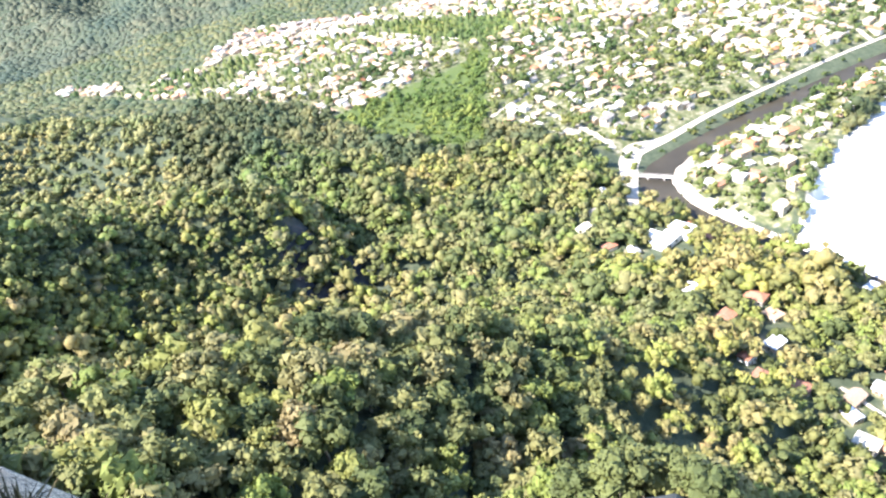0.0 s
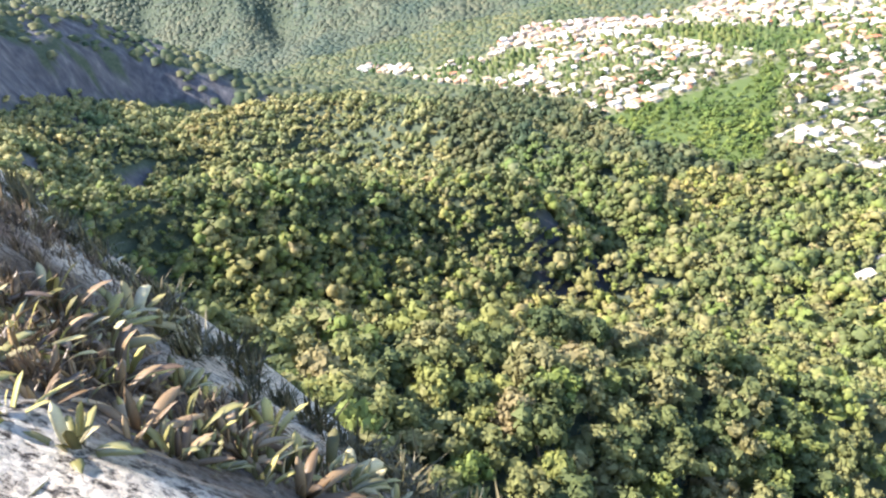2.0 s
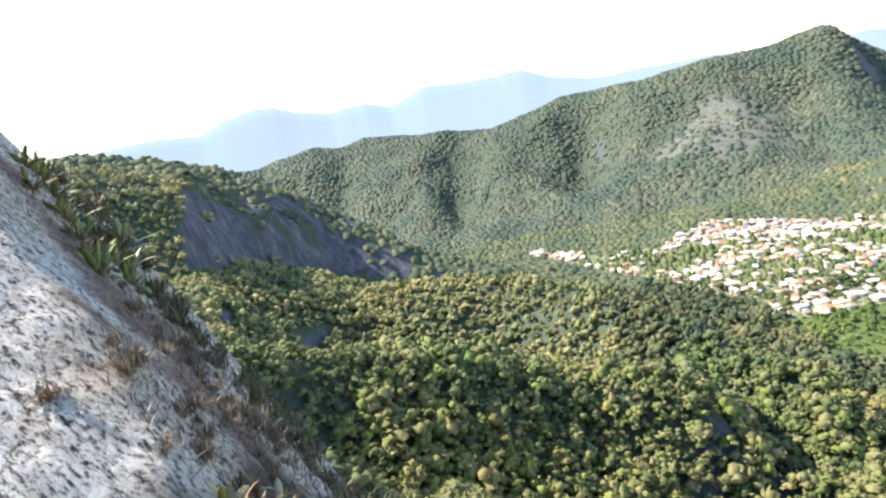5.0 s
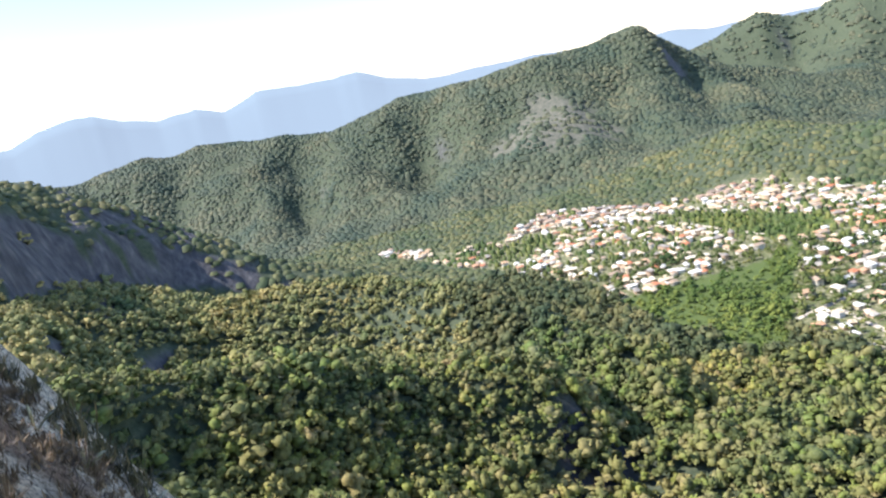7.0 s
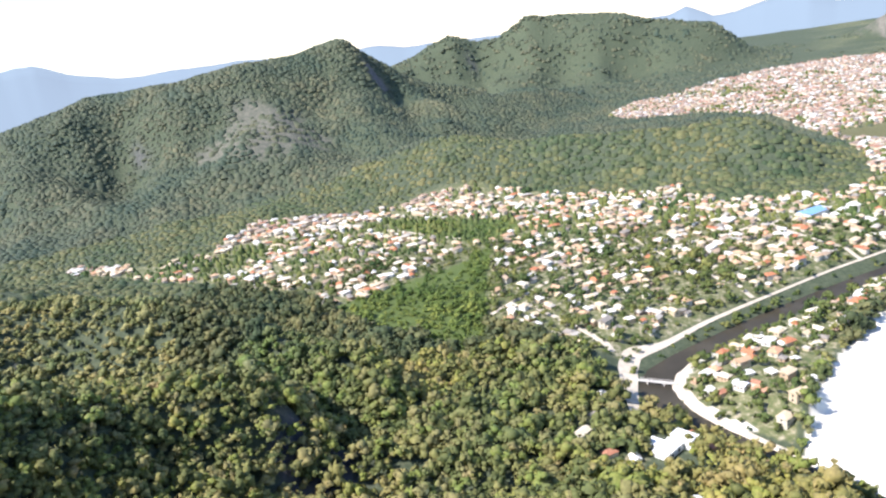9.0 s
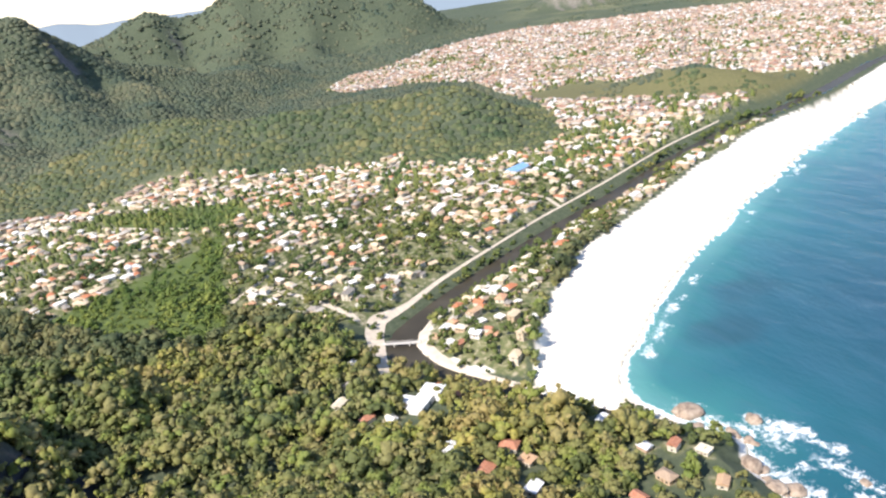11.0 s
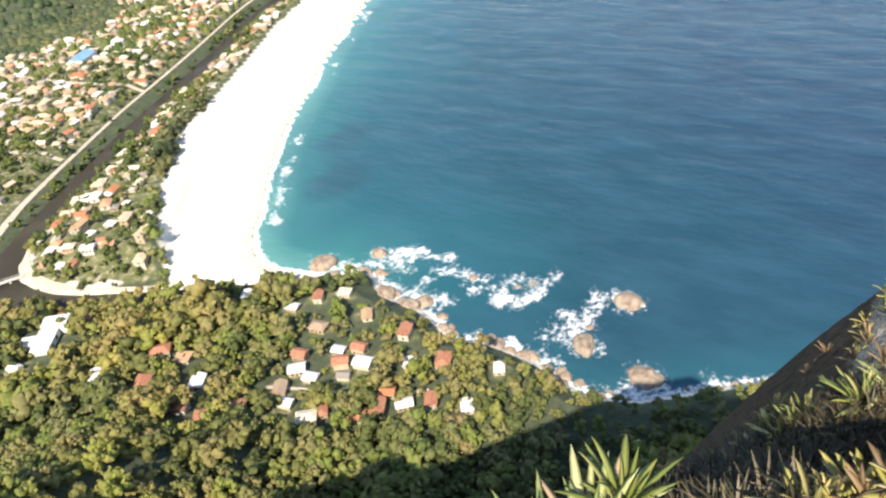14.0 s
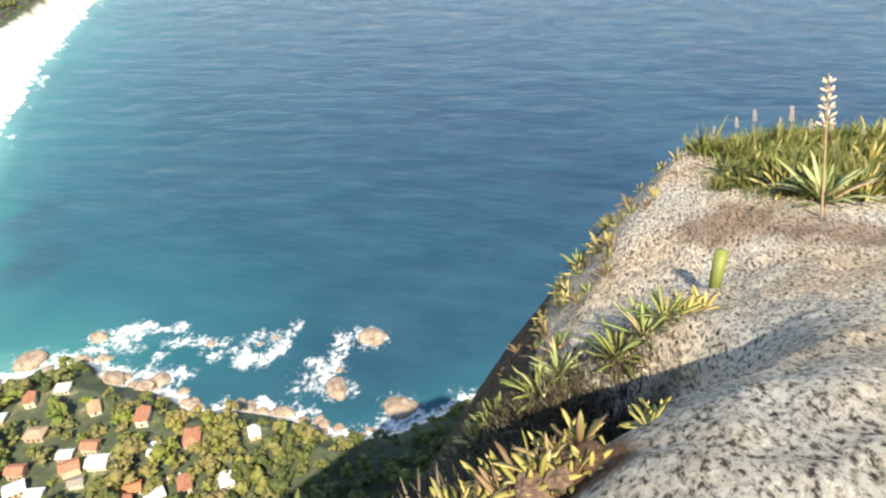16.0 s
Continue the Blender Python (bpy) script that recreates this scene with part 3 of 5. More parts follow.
for line in STREAKS:
    dl, _ = along(SX + wob[0], SY + wob[1], line)
    foam = np.maximum(foam, (0.40 + 0.08 * fnoise(SX, SY, 9, 2, 93)) * np.exp(-(dl / 8.5) ** 2))
foam = np.maximum(np.maximum(foam, patches), np.maximum(0.85 * surf, np.maximum(0.46 * surf2, 0.5 * rocky)))
sz = (0.25 * fnoise(SX, SY, 22, 3, 2) + 0.35 * surf2) * step(3, 30, s_shore)
sea = mesh_object("sea", np.stack([SX, SY, sz], -1).reshape(-1, 3), grid_faces(len(sr), len(sa)), mat_sea, True)
d_beach, _ = along(SX, SY, COAST[20:])
d_rock, _ = along(SX, SY, COAST[:21])
deep = np.minimum(d_beach, 3 * d_rock + 60)
set_attr(sea, "offshore", np.clip(deep / 300, 0, 1).ravel())
set_attr(sea, "foam", foam.ravel())
reef = np.exp(-((SX - 283) / 26) ** 2 - ((SY - 268) / 22) ** 2) + 0.7 * np.exp(-((SX - 330) / 30) ** 2 - ((SY - 300) / 20) ** 2)
set_attr(sea, "reef", step(0.25, 0.8, reef + 0.35 * fnoise(SX, SY, 30, 3, 61)).ravel() * 0.75)
tagged(sea, "blue-green sea with white surf along the shore", "sea", kind="structure")


def ribbon(name, line, z, mat, sub=8, lift=0.0):
    pts = []
    for p, q in zip(line, line[1:]):
        for i in range(sub):
            pts.append([a + (b - a) * i / sub for a, b in zip(p, q)])
    pts.append(list(line[-1]))
    p = np.array(pts, float)
    for _ in range(6):
        p[1:-1] = (p[:-2] + 2 * p[1:-1] + p[2:]) / 4
    d = np.gradient(p[:, :2], axis=0)
    d /= np.linalg.norm(d, axis=1)[:, None]
    nrm = np.stack([-d[:, 1], d[:, 0]], 1)
    rows = []
    for s in np.linspace(-0.5, 0.5, 5):
        xy = p[:, :2] + nrm * (p[:, 2:3] * s)
        zz = np.full(len(p), z) if lift == 0 else height(xy[:, 0], xy[:, 1])[0] + lift
        rows.append(np.column_stack([xy, zz]))
    v = np.stack(rows, 1).reshape(-1, 3)
    return mesh_object(name, v, grid_faces(len(p), 5), mat, True)


canal = tagged(ribbon("canal_water", [(x, y, w * 1.12) for x, y, w in CANAL], 0.3, mat_canal), "dark still water of the narrow canal", "water", kind="structure")


ROADS = [[(104, 350, 5), (111, 379, 9), (117, 402, 12), (125, 417, 12), (150, 426, 5), (184, 446, 3.4), (220, 463, 2.6), (259, 480, 2.2), (306, 500, 2.0), (362, 520, 2.0), (427, 545, 2.0), (518, 582, 2.0), (633, 616, 2.0)],
         [(-36, 819, 5), (10, 768, 5), (47, 728, 5)],
         [(47, 505, 4), (62, 520, 4), (83, 540, 4), (100, 557, 4.5), (125, 564, 4.5), (143, 567, 4.5), (200, 590, 5), (300, 612, 5), (420, 640, 5)],
         [(75, 520, 4), (90, 485, 4), (104, 450, 4.5), (113, 418, 5)],
         [(318, 640, 4), (322, 580, 4), (330, 540, 4), (338, 512, 4)],
         [(200, 640, 4), (208, 570, 4), (220, 510, 4), (232, 472, 4)],
         [(124, 182, 1.6), (134, 160, 1.8), (140, 140, 1.8), (152, 124, 1.6)],
         [(158, 402, 6), (146, 390, 8), (138, 374, 8), (137, 352, 8), (142, 332, 6), (153, 308, 5), (166, 284, 4)]]
for line in ROADS:
    tagged(ribbon("road", line, 0, mat_road, 10, 0.35), "pale sandy road", "road", kind="structure")

# ---------------------------------------------------------------- rock by the camera
RIM_X = [-9, -6, -3.1, -2.43, -1.5, -1.1, 0, 1.18, 2, 3, 4.0, 4.9, 6.0, 7, 9.5]
RIM_Y = [3.9, 2.9, 1.75, 1.5, 1.33, 1.09, 0.72, 0.36, -0.05, -0.25, -0.6, -1.0, -1.8, -2.8, -5.5]
RIM_Z = [1.5, 0.95, 0.18, -0.2, -0.83, -0.95, -1.24, -1.63, -2.045, -2.39, -2.43, -2.48, -3.0, -3.6, -5.3]


def ledge(x, y):
    """Height of the summit rock, from the camera's level, without fine relief."""
    v = (np.interp(x, RIM_X, RIM_Y) - y) * 0.94
    z = np.interp(x, RIM_X, RIM_Z)
    k = np.interp(x, [-4, 0.5, 1.6, 3.0, 4.5, 7], [1.1, 1.1, 0.9, 0.55, 0.15, -0.1])
    up = np.where(v > 0, k * (np.minimum(v, 0.4) + np.interp(x, [-1, 0.5], [0.32, 0.18]) * np.maximum(v - 0.4, 0)), 0)
    down = np.where(v < 0, 1.3 * v - 0.5 * np.minimum(v * v, 4.0) - 1.2 * np.maximum(-v - 2, 0), 0)
    return z + up + down + 0.11 * step(0.4, 0.9, v) * np.interp(x, [1.3, 1.9, 3.0, 3.8], [0, 1, 1, 0])


GROOVE = [(0.6, 0.55), (0.95, 0.25), (1.3, 0.05), (1.65, -0.15), (1.98, -0.40)]


BANK = [(0.926, 0.079, -1.33), (0.935, 0.025, -1.32), (0.979, -0.044, -1.295), (1.011, -0.10, -1.275), (1.042, -0.16, -1.25)]


def ledge_full(x, y):
    z = ledge(x, y)
    groove, _ = along(x, y, GROOVE)
    z = z - 0.52 * np.exp(-(groove / 0.27) ** 2)
    bank, (bank_z,) = along(x, y, BANK)
    z = np.maximum(z, np.where(bank < 0.5, bank_z - 1.6 * np.maximum(bank - 0.03, 0), -99))
    z = z + 0.10 * fnoise(x, y, 1.6, 3, 11) + 0.018 * fnoise(x, y, 0.35, 3, 12) + 0.014 * fnoise(x, y, 0.085, 2, 13)
    z = z - 0.018 * step(0.35, 0.8, fnoise(x * 0.5, y, 0.16, 3, 14))
    return z


def rock_material():
    """Coarse pale granite: bright grains, dark pits with their shadow painted in, and warm stains."""
    m, nt, b = material("granite", 0.9, 0.2)
    n1 = noise_tex(nt, 1.3, 6, 0.6)
    grain_at = node(nt, "Mapping", Scale=(34.0, 74.0, 46.0), Rotation=(0, 0, radians(28)))
    nt.links.new(n1.inputs["Vector"].links[0].from_socket, grain_at.inputs["Vector"])
    n2 = node(nt, "TexNoise", Scale=1.0, Detail=6.0, Roughness=0.7)
    nt.links.new(grain_at.outputs[0], n2.inputs["Vector"])
    n3 = noise_tex(nt, 17.0, 6, 0.65)
    pits = noise_tex(nt, 75.0, 3, 0.6)
    # lows of the grain go nearly black, painting the shadow inside the pits
    c = ramp(nt, n2.outputs[0], [(0.37, (0.045, 0.042, 0.04)), (0.425, (0.28, 0.26, 0.235)), (0.48, (0.76, 0.72, 0.65)), (0.6, (0.97, 0.945, 0.89))]).outputs[0]
    warm = ramp(nt, n1.outputs[0], [(0.36, (1.0, 1.0, 0.98)), (0.5, (1.04, 0.97, 0.86)), (0.6, (0.95, 0.82, 0.67)), (0.72, (0.82, 0.66, 0.5))]).outputs[0]
    c = mix(nt, 1.0, c, warm, 'MULTIPLY')
    c = mix(nt, 1.0, c, ramp(nt, n3.outputs[0], [(0.34, (0.74, 0.73, 0.71)), (0.46, (1.0, 0.99, 0.97)), (0.6, (1.12, 1.12, 1.1))]).outputs[0], 'MULTIPLY')
    c = mix(nt, ramp(nt, pits.outputs[0], [(0.57, (0, 0, 0)), (0.66, (0.6, 0.6, 0.6))]).outputs[0], c, (0.10, 0.09, 0.085))
    # dark soil, which also paints the shade in the crack and past the rim
    earth_shade = ramp(nt, n3.outputs[0], [(0.35, (0.06, 0.048, 0.034)), (0.6, (0.15, 0.11, 0.078))]).outputs[0]
    clay = ramp(nt, n2.outputs[0], [(0.35, (0.12, 0.07, 0.045)), (0.6, (0.3, 0.18, 0.11))]).outputs[0]
    c = mix(nt, attr(nt, "clay"), c, clay)
    c = mix(nt, attr(nt, "earth_shade"), c, earth_shade)
    nt.links.new(c, b.inputs["Base Color"])
    bm1 = node(nt, "Bump", Strength=1.0, Distance=0.06)
    nt.links.new(n3.outputs[0], bm1.inputs["Height"])
    bm2 = node(nt, "Bump", Strength=1.0, Distance=0.03)
    nt.links.new(n2.outputs[0], bm2.inputs["Height"])
    nt.links.new(bm1.outputs[0], bm2.inputs["Normal"])
    nt.links.new(bm2.outputs[0], b.inputs["Normal"])
    return m


mat_granite = rock_material()
lx = np.concatenate([np.arange(-9, -3.3, 0.12), np.arange(-3.3, 3.6, 0.027), np.arange(3.6, 9.5, 0.07)])
ly = np.concatenate([np.arange(-8, -1.3, 0.08), np.arange(-1.3, 2.4, 0.027), np.arange(2.4, 5, 0.08)])
LX, LY = np.meshgrid(lx, ly, indexing="ij")
summit = mesh_object("summit_rock", np.stack([LX, LY, 215 + ledge_full(LX, LY)], -1).reshape(-1, 3), grid_faces(len(lx), len(ly))[:, ::-1], mat_granite, True)
groove_d, _ = along(LX, LY, GROOVE)
ragged = 0.10 * fnoise(LX, LY, 0.25, 3, 93)
outer = step(-0.05, 0.08, LY - np.interp(LX, RIM_X, RIM_Y) + 0.16 + ragged) * step(0.35, 0.5, LX) * (1 - step(2.2, 2.5, LX + ragged - 4 * np.maximum(LY - np.interp(LX, RIM_X, RIM_Y) - 0.05, 0)))
bed_d, _ = along(LX, LY, [(-1.28, 1.02), (-1.05, 0.86), (-0.85, 0.76), (-0.62, 0.72)])
# painted shade past the rim and in the groove, real soil in the bed
earth_shade = np.maximum(np.maximum(outer, 1 - step(0.16, 0.26, groove_d + ragged)), 0.85 * (1 - step(0.06, 0.2, bed_d + 1.3 * ragged)))
set_attr(summit, "earth_shade", earth_shade.ravel())
clay_d, _ = along(LX, LY, BANK)
clay_m, _ = along(LX, LY, [(3.56, -1.0), (3.40, -1.3), (3.2, -1.7)])
clay_l, _ = along(LX, LY, [(-3.0, 1.5), (-1.9, 1.25), (-1.2, 0.95), (-0.75, 0.8)])
clay = np.maximum(1 - step(0.05, 0.1, clay_d + 0.5 * ragged), np.maximum(0.7 * (1 - step(0.08, 0.3, clay_m + 1.6 * ragged)), 0.85 * (1 - step(0.02, 0.14, clay_l + 1.6 * ragged))))
set_attr(summit, "clay", clay.ravel())
tagged(summit, "weathered pale grey granite summit slab with rough grain", "rock", kind="structure")


# ---------------------------------------------------------------- forest
def blob(sub, seed, lump):
    """A lumpy crown of unit radius with a flat underside."""
    bm = bmesh.new()
    bmesh.ops.create_icosphere(bm, subdivisions=sub, radius=1.0)
    r = random.Random(seed)
    off = Vector((r.uniform(0, 50), r.uniform(0, 50), r.uniform(0, 50)))
    for v in bm.verts:
        n = v.co.normalized()
        k = 1 + lump * noise.noise(n * 1.7 + off) + lump * noise.noise(n * 3.6 + off) + r.uniform(-0.17, 0.17)
        v.co = Vector((n.x * k, n.y * k, max(n.z * k, -0.35) * 0.78))
    bm.verts.ensure_lookup_table()
    vs = np.array([v.co[:] for v in bm.verts])
    fs = np.array([[v.index for v in f.verts] for f in bm.faces if max(v.co.z for v in f.verts) > -0.2])
    bm.free()
    return vs, fs


def scatter(templates, pos, size, seed):
    """Verts and faces of many crowns joined, each turned and scaled on its own."""
    g = np.random.default_rng(seed)
    V, F, T, base = [], [], [], 0
    which = g.integers(0, len(templates), len(pos))
    tone = g.random(len(pos))
    for k, (tv, tf) in enumerate(templates):
        idx = np.nonzero(which == k)[0]
        if not len(idx):
            continue
        a = g.uniform(0, 6.283, len(idx))
        c, s = np.cos(a)[:, None], np.sin(a)[:, None]
        sx = size[idx][:, None]
        tall = g.uniform(0.75, 1.35, len(idx))[:, None]
        ex = g.uniform(0.75, 1.25, len(idx))[:, None]
        x = (tv[None, :, 0] * ex * c - tv[None, :, 1] * s) * sx + pos[idx, 0][:, None]
        y = (tv[None, :, 0] * ex * s + tv[None, :, 1] * c) * sx + pos[idx, 1][:, None]
        z = tv[None, :, 2] * sx * tall + pos[idx, 2][:, None]
        V.append(np.stack([x, y, z], -1).reshape(-1, 3))
        F.append((tf[None] + (np.arange(len(idx)) * len(tv))[:, None, None] + base).reshape(-1, 3))
        T.append(np.repeat(tone[idx], len(tv)))
        base += len(idx) * len(tv)
    return np.concatenate(V), np.concatenate(F), np.concatenate(T)


def spots(x0, x1, y0, y1, s, jitter, g):
    xs, ys = np.meshgrid(np.arange(x0, x1, s), np.arange(y0, y1, s * 0.87))
    xs = xs + (np.arange(xs.shape[0]) % 2)[:, None] * s * 0.5
    return (xs + g.uniform(-jitter, jitter, xs.shape) * s).ravel(), (ys + g.uniform(-jitter, jitter, ys.shape) * s).ravel()


def bearing(x, y):
    return np.degrees(np.arctan2(-x, y))


def woods(x, y):
    """Which spots carry forest, and the ground's height there."""
    z, land, shore, rock, cd = height(x, y)
    e = 4.0
    zx, zy = height(x + e, y)[0], height(x, y + e)[0]
    slope = np.hypot(zx - z, zy - z) / e
    dm, _ = along(x, y, HILLS["meadow_hill"])
    ok = land & (shore > np.where((x > 150) & (y < 222), 8.5, 7)) & ((rock < 0.4) | (z < 150)) & (cd > np.where((y > 385) & (x > 100), 38, 2.5)) & (~inside(x, y, TOWN) | (dm < 68)) & ~inside(x, y, STRIP) & ~inside(x, y, sand_poly) & ((slope < np.where(np.hypot(x, y) < 430, 3.0, 1.5)) | ((rock > 0.4) & (z < 150)))
    for fl in FIELDS:
        ok &= ~inside(x, y, fl)
    ok &= ((dm > 75) | (fnoise(x, y, 25, 3, 83) > 0.2)) & (np.hypot(x - 225, y - 804) > 13) & (np.hypot(x - 1713, y - 2340) > 120)
    for line in ROADS:
        ok &= along(x, y, line)[0] > (5 if line[0][2] > 3 else 2.4)
    sl = np.exp(-((bearing(x, y) - 10) / 4.5) ** 2 - ((np.hypot(x, y) - 1235) / 105) ** 2)
    ok &= (sl + 0.25 * fnoise(x, y, 60, 4, 31) < 0.4) | (fnoise(x, y, 9, 1, 77) > -0.05)
    ok &= ~((slope > np.where(bearing(x, y) + 9 * fnoise(x, y, 30, 3, 72) < 43, 1.0, 1.45)) & (np.hypot(x, y) > 610) & (np.hypot(x, y) < 810) & (bearing(x, y) > 25) & (bearing(x, y) < 58)) | (fnoise(x, y, 14, 2, 73) > 0.42)
    ok &= ~inside(x + 9 * fnoise(x, y, 18, 2, 79), y + 9 * fnoise(x, y, 18, 2, 80), SHADE_FACE) | (fnoise(x, y, 11, 2, 78) > np.interp(x, [-80, -45], [0.1, -0.15]))
    return ok, z + np.where(np.hypot(x, y) < 440, 1.6 * np.clip(slope, 0, 2.2), 0), slope


g = np.random.default_rng(3)
x, y = spots(-420, 330, -120, 470, 5.6, 0.45, g)
x2, y2 = spots(-420, 330, 60, 470, 5.4, 0.42, g)
ok2 = woods(x2, y2)[2] > 0.6
x, y = np.concatenate([x, x2[ok2]]), np.concatenate([y, y2[ok2]])
close = (np.hypot(x, y) < 215) & (bearing(x, y) > -22)
x3, y3 = spots(-230, 100, 60, 215, 7.9, 0.42, g)
ok3 = (np.hypot(x3, y3) < 215) & (bearing(x3, y3) > -22)
x, y = np.concatenate([x[~close], x3[ok3]]), np.concatenate([y[~close], y3[ok3]])
d, a = np.hypot(x, y), bearing(x, y)
ok, z, _ = woods(x, y)
ok &= (d < 440) & (d > 95) & (a > -125) & (a < 62)
for hx, hy in HOMES + [(97, 291), (103, 296), (109, 302), (102, 304), (106, 292)]:
    k = 3.5 / math.hypot(hx, hy)
    ok &= np.hypot(x - hx * (1 - k), y - hy * (1 - k)) > (8.2 if math.hypot(hx, hy) > 225 else 5.6)
for hx, hy, r in BOULDERS:
    k = 7 / math.hypot(hx, hy)
    ok &= np.hypot(x - hx * (1 - k), y - hy * (1 - k)) > 7 + r
near = np.stack([x, y, z], 1)[ok]
x, y = spots(-900, 900, 150, 1080, 8.3, 0.4, g)
x2, y2 = spots(-560, 330, 240, 680, 6.0, 0.42, g)
x, y = np.concatenate([x[np.hypot(x, y) >= 660], x2[np.hypot(x2, y2) < 660]]), np.concatenate([y[np.hypot(x, y) >= 660], y2[np.hypot(x2, y2) < 660]])
d, a = np.hypot(x, y), bearing(x, y)
ok, z, _ = woods(x, y)
ok &= (d >= 440) & (d < 1050) & (a > -60) & (a < 68)
mid = np.stack([x, y, z], 1)[ok]
x, y = spots(-1900, 1900, 500, 3000, 8.5, 0.42, g)
d, a = np.hypot(x, y), bearing(x, y)
ok, z, _ = woods(x, y)
ok &= (d >= 1050) & (a > -62) & (a < 62) & ((z > 8) | (d > 1250)) & (d < 3000)
ok &= (a > -29) | (z > 14) | (fnoise(x, y, 90, 3, 96) > 0.35)
far = np.stack([x, y, z], 1)[ok]
stretch = np.hypot(near[:, 0] + 30, near[:, 1] - 125)
order = np.argsort(stretch)
tree_spots, near = near[order[:280]], near[order[280:]]


def clumped(seed, n, lo, hi, sprays, leaf):
    """A crown of unit radius: n ragged clumps, wrapped in many small tilted sprays of leaves."""
    r = random.Random(seed)
    g = np.random.default_rng(seed)
    V, F, base, centres = [], [], 0, []
    for i in range(n):
        t = (i + 0.5) / n
        h = 1.0 - 1.2 * t + r.uniform(-0.15, 0.15)
        a = i * 2.4 + r.uniform(-0.8, 0.8)
        rr = math.sqrt(max(0.05, 1 - min(1, h * h))) * r.uniform(0.35, 1.05)
        size = r.uniform(lo, hi)
        c = np.array([rr * math.cos(a), rr * math.sin(a), h * 0.7])
        centres.append((c, size))
        v, f = blob(1, seed * 60 + i, 0.6)
        V.append(v * size * np.array([0.86, 0.86, 0.95]) + c)
        F.append(f + base)
        base += len(v)
    for i in range(sprays):
        c, size = centres[i % n]
        d = g.normal(size=3)
        d[2] = abs(d[2]) - 0.35
        d /= np.linalg.norm(d)
        p = c + d * size * g.uniform(0.8, 1.22) * np.array([1, 1, 0.9])
        nrm = d + g.normal(size=3) * 0.55 + np.array([0, 0, 0.35])
        nrm /= np.linalg.norm(nrm)
        s1 = np.cross(nrm, g.normal(size=3))
        s1 /= np.linalg.norm(s1)
        s2 = np.cross(nrm, s1)
        k = leaf * g.uniform(0.6, 1.4)
        V.append(np.stack([p + s1 * k, p + s2 * k * 0.6, p - s1 * k * 0.9, p - s2 * k * 0.7 - nrm * k * 0.4]))
        F.append(np.array([[0, 1, 2], [0, 2, 3]]) + base)
        base += 4
    return np.concatenate(V), np.concatenate(F)


T4 = [clumped(s + 70, 9 + s % 4, 0.28, 0.5, 170, 0.13) for s in range(8)]
T3 = [clumped(s + 1, 5 + s % 4, 0.36, 0.62, 80, 0.2) for s in range(10)]
T2 = [clumped(s + 20, 3 + s % 3, 0.42, 0.74, 34, 0.25) for s in range(9)]


def tuft(seed):
    """A far crown: a ragged cap of few faces."""
    r = random.Random(seed)
    v = [(0, 0, r.uniform(0.3, 0.55))]
    for k, (rad_, h) in enumerate(((0.6, 0.32), (1.0, -1.1))):
        for j in range(5):
            a, q = (j + 0.5 * k) * 1.2566 + r.uniform(-0.3, 0.3), r.uniform(0.75, 1.25)
            v.append((rad_ * q * math.cos(a), rad_ * q * math.sin(a), h + r.uniform(-0.2, 0.2)))
    f = [(0, 1 + j, 1 + (j + 1) % 5) for j in range(5)]
    for j in range(5):
        f += [(1 + j, 6 + j, 1 + (j + 1) % 5), (1 + (j + 1) % 5, 6 + j, 6 + (j + 1) % 5)]
    return np.array(v), np.array(f)


T1 = [(v * np.array([1, 1, 1.5]), f) for v, f in (tuft(s + 40) for s in range(8))]
TF = [(v * np.array([1, 1, 0.48]), f) for v, f in (tuft(s) for s in range(12))]


def grow(name, xyz, templates, lo, hi, mat, seed, label):
    gg = np.random.default_rng(seed)
    size = (lo + (hi - lo) * gg.random(len(xyz)) ** 1.5) * (1 + 0.3 * fnoise(xyz[:, 0], xyz[:, 1], 40, 2, 8))
    sh = along(xyz[:, 0], xyz[:, 1], COAST)[0]
    size = size * np.where(xyz[:, 1] < 240, 0.62 + 0.38 * step(10, 50, sh), 1.0)
    p = xyz.copy()
    p[:, 2] += size * (gg.uniform(0.35, 1.25, len(xyz)) if templates is not TF else gg.uniform(0.05, 0.25, len(xyz)))
    v, f, tone = scatter(templates, p, size, seed)
    ob = mesh_object(name, v, f, mat, True)
    set_attr(ob, "crown", tone)
    return tagged(ob, label, "forest", kind="stuff")


close = (np.hypot(near[:, 0], near[:, 1]) < 215) & (bearing(near[:, 0], near[:, 1]) > -22)
grow("slope_forest", near[close], T4, 3.6, 6.2, mat_canopy, 31, "tall green trees on the steep slope under the summit rock")
near = near[~close]
nd = np.hypot(near[:, 0], near[:, 1]) < 265
grow("ridge_forest", near[~nd], T2, 2.0, 5.2, mat_canopy, 11, "green forest along the middle ridge")
grow("forest_canopy", near[nd], T3, 2.1, 5.4, mat_canopy, 1, "dense sunlit subtropical forest on the slopes below the rock")
md = np.hypot(mid[:, 0], mid[:, 1]) < 700
mid = mid[md | (g.random(len(mid)) < 0.95)]
md = np.hypot(mid[:, 0], mid[:, 1]) < 700
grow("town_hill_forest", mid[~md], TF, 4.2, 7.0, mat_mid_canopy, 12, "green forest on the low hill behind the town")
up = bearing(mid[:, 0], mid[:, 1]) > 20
grow("plateau_forest", mid[md & up], T2, 2.4, 5.0, mat_sunlit_canopy, 22, "sunlit olive-green forest below the grey cliff")
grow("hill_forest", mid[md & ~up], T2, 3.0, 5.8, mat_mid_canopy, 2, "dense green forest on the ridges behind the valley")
far = far[g.random(len(far)) < np.where(np.hypot(far[:, 0], far[:, 1]) < 1800, 1.0, 0.2)]
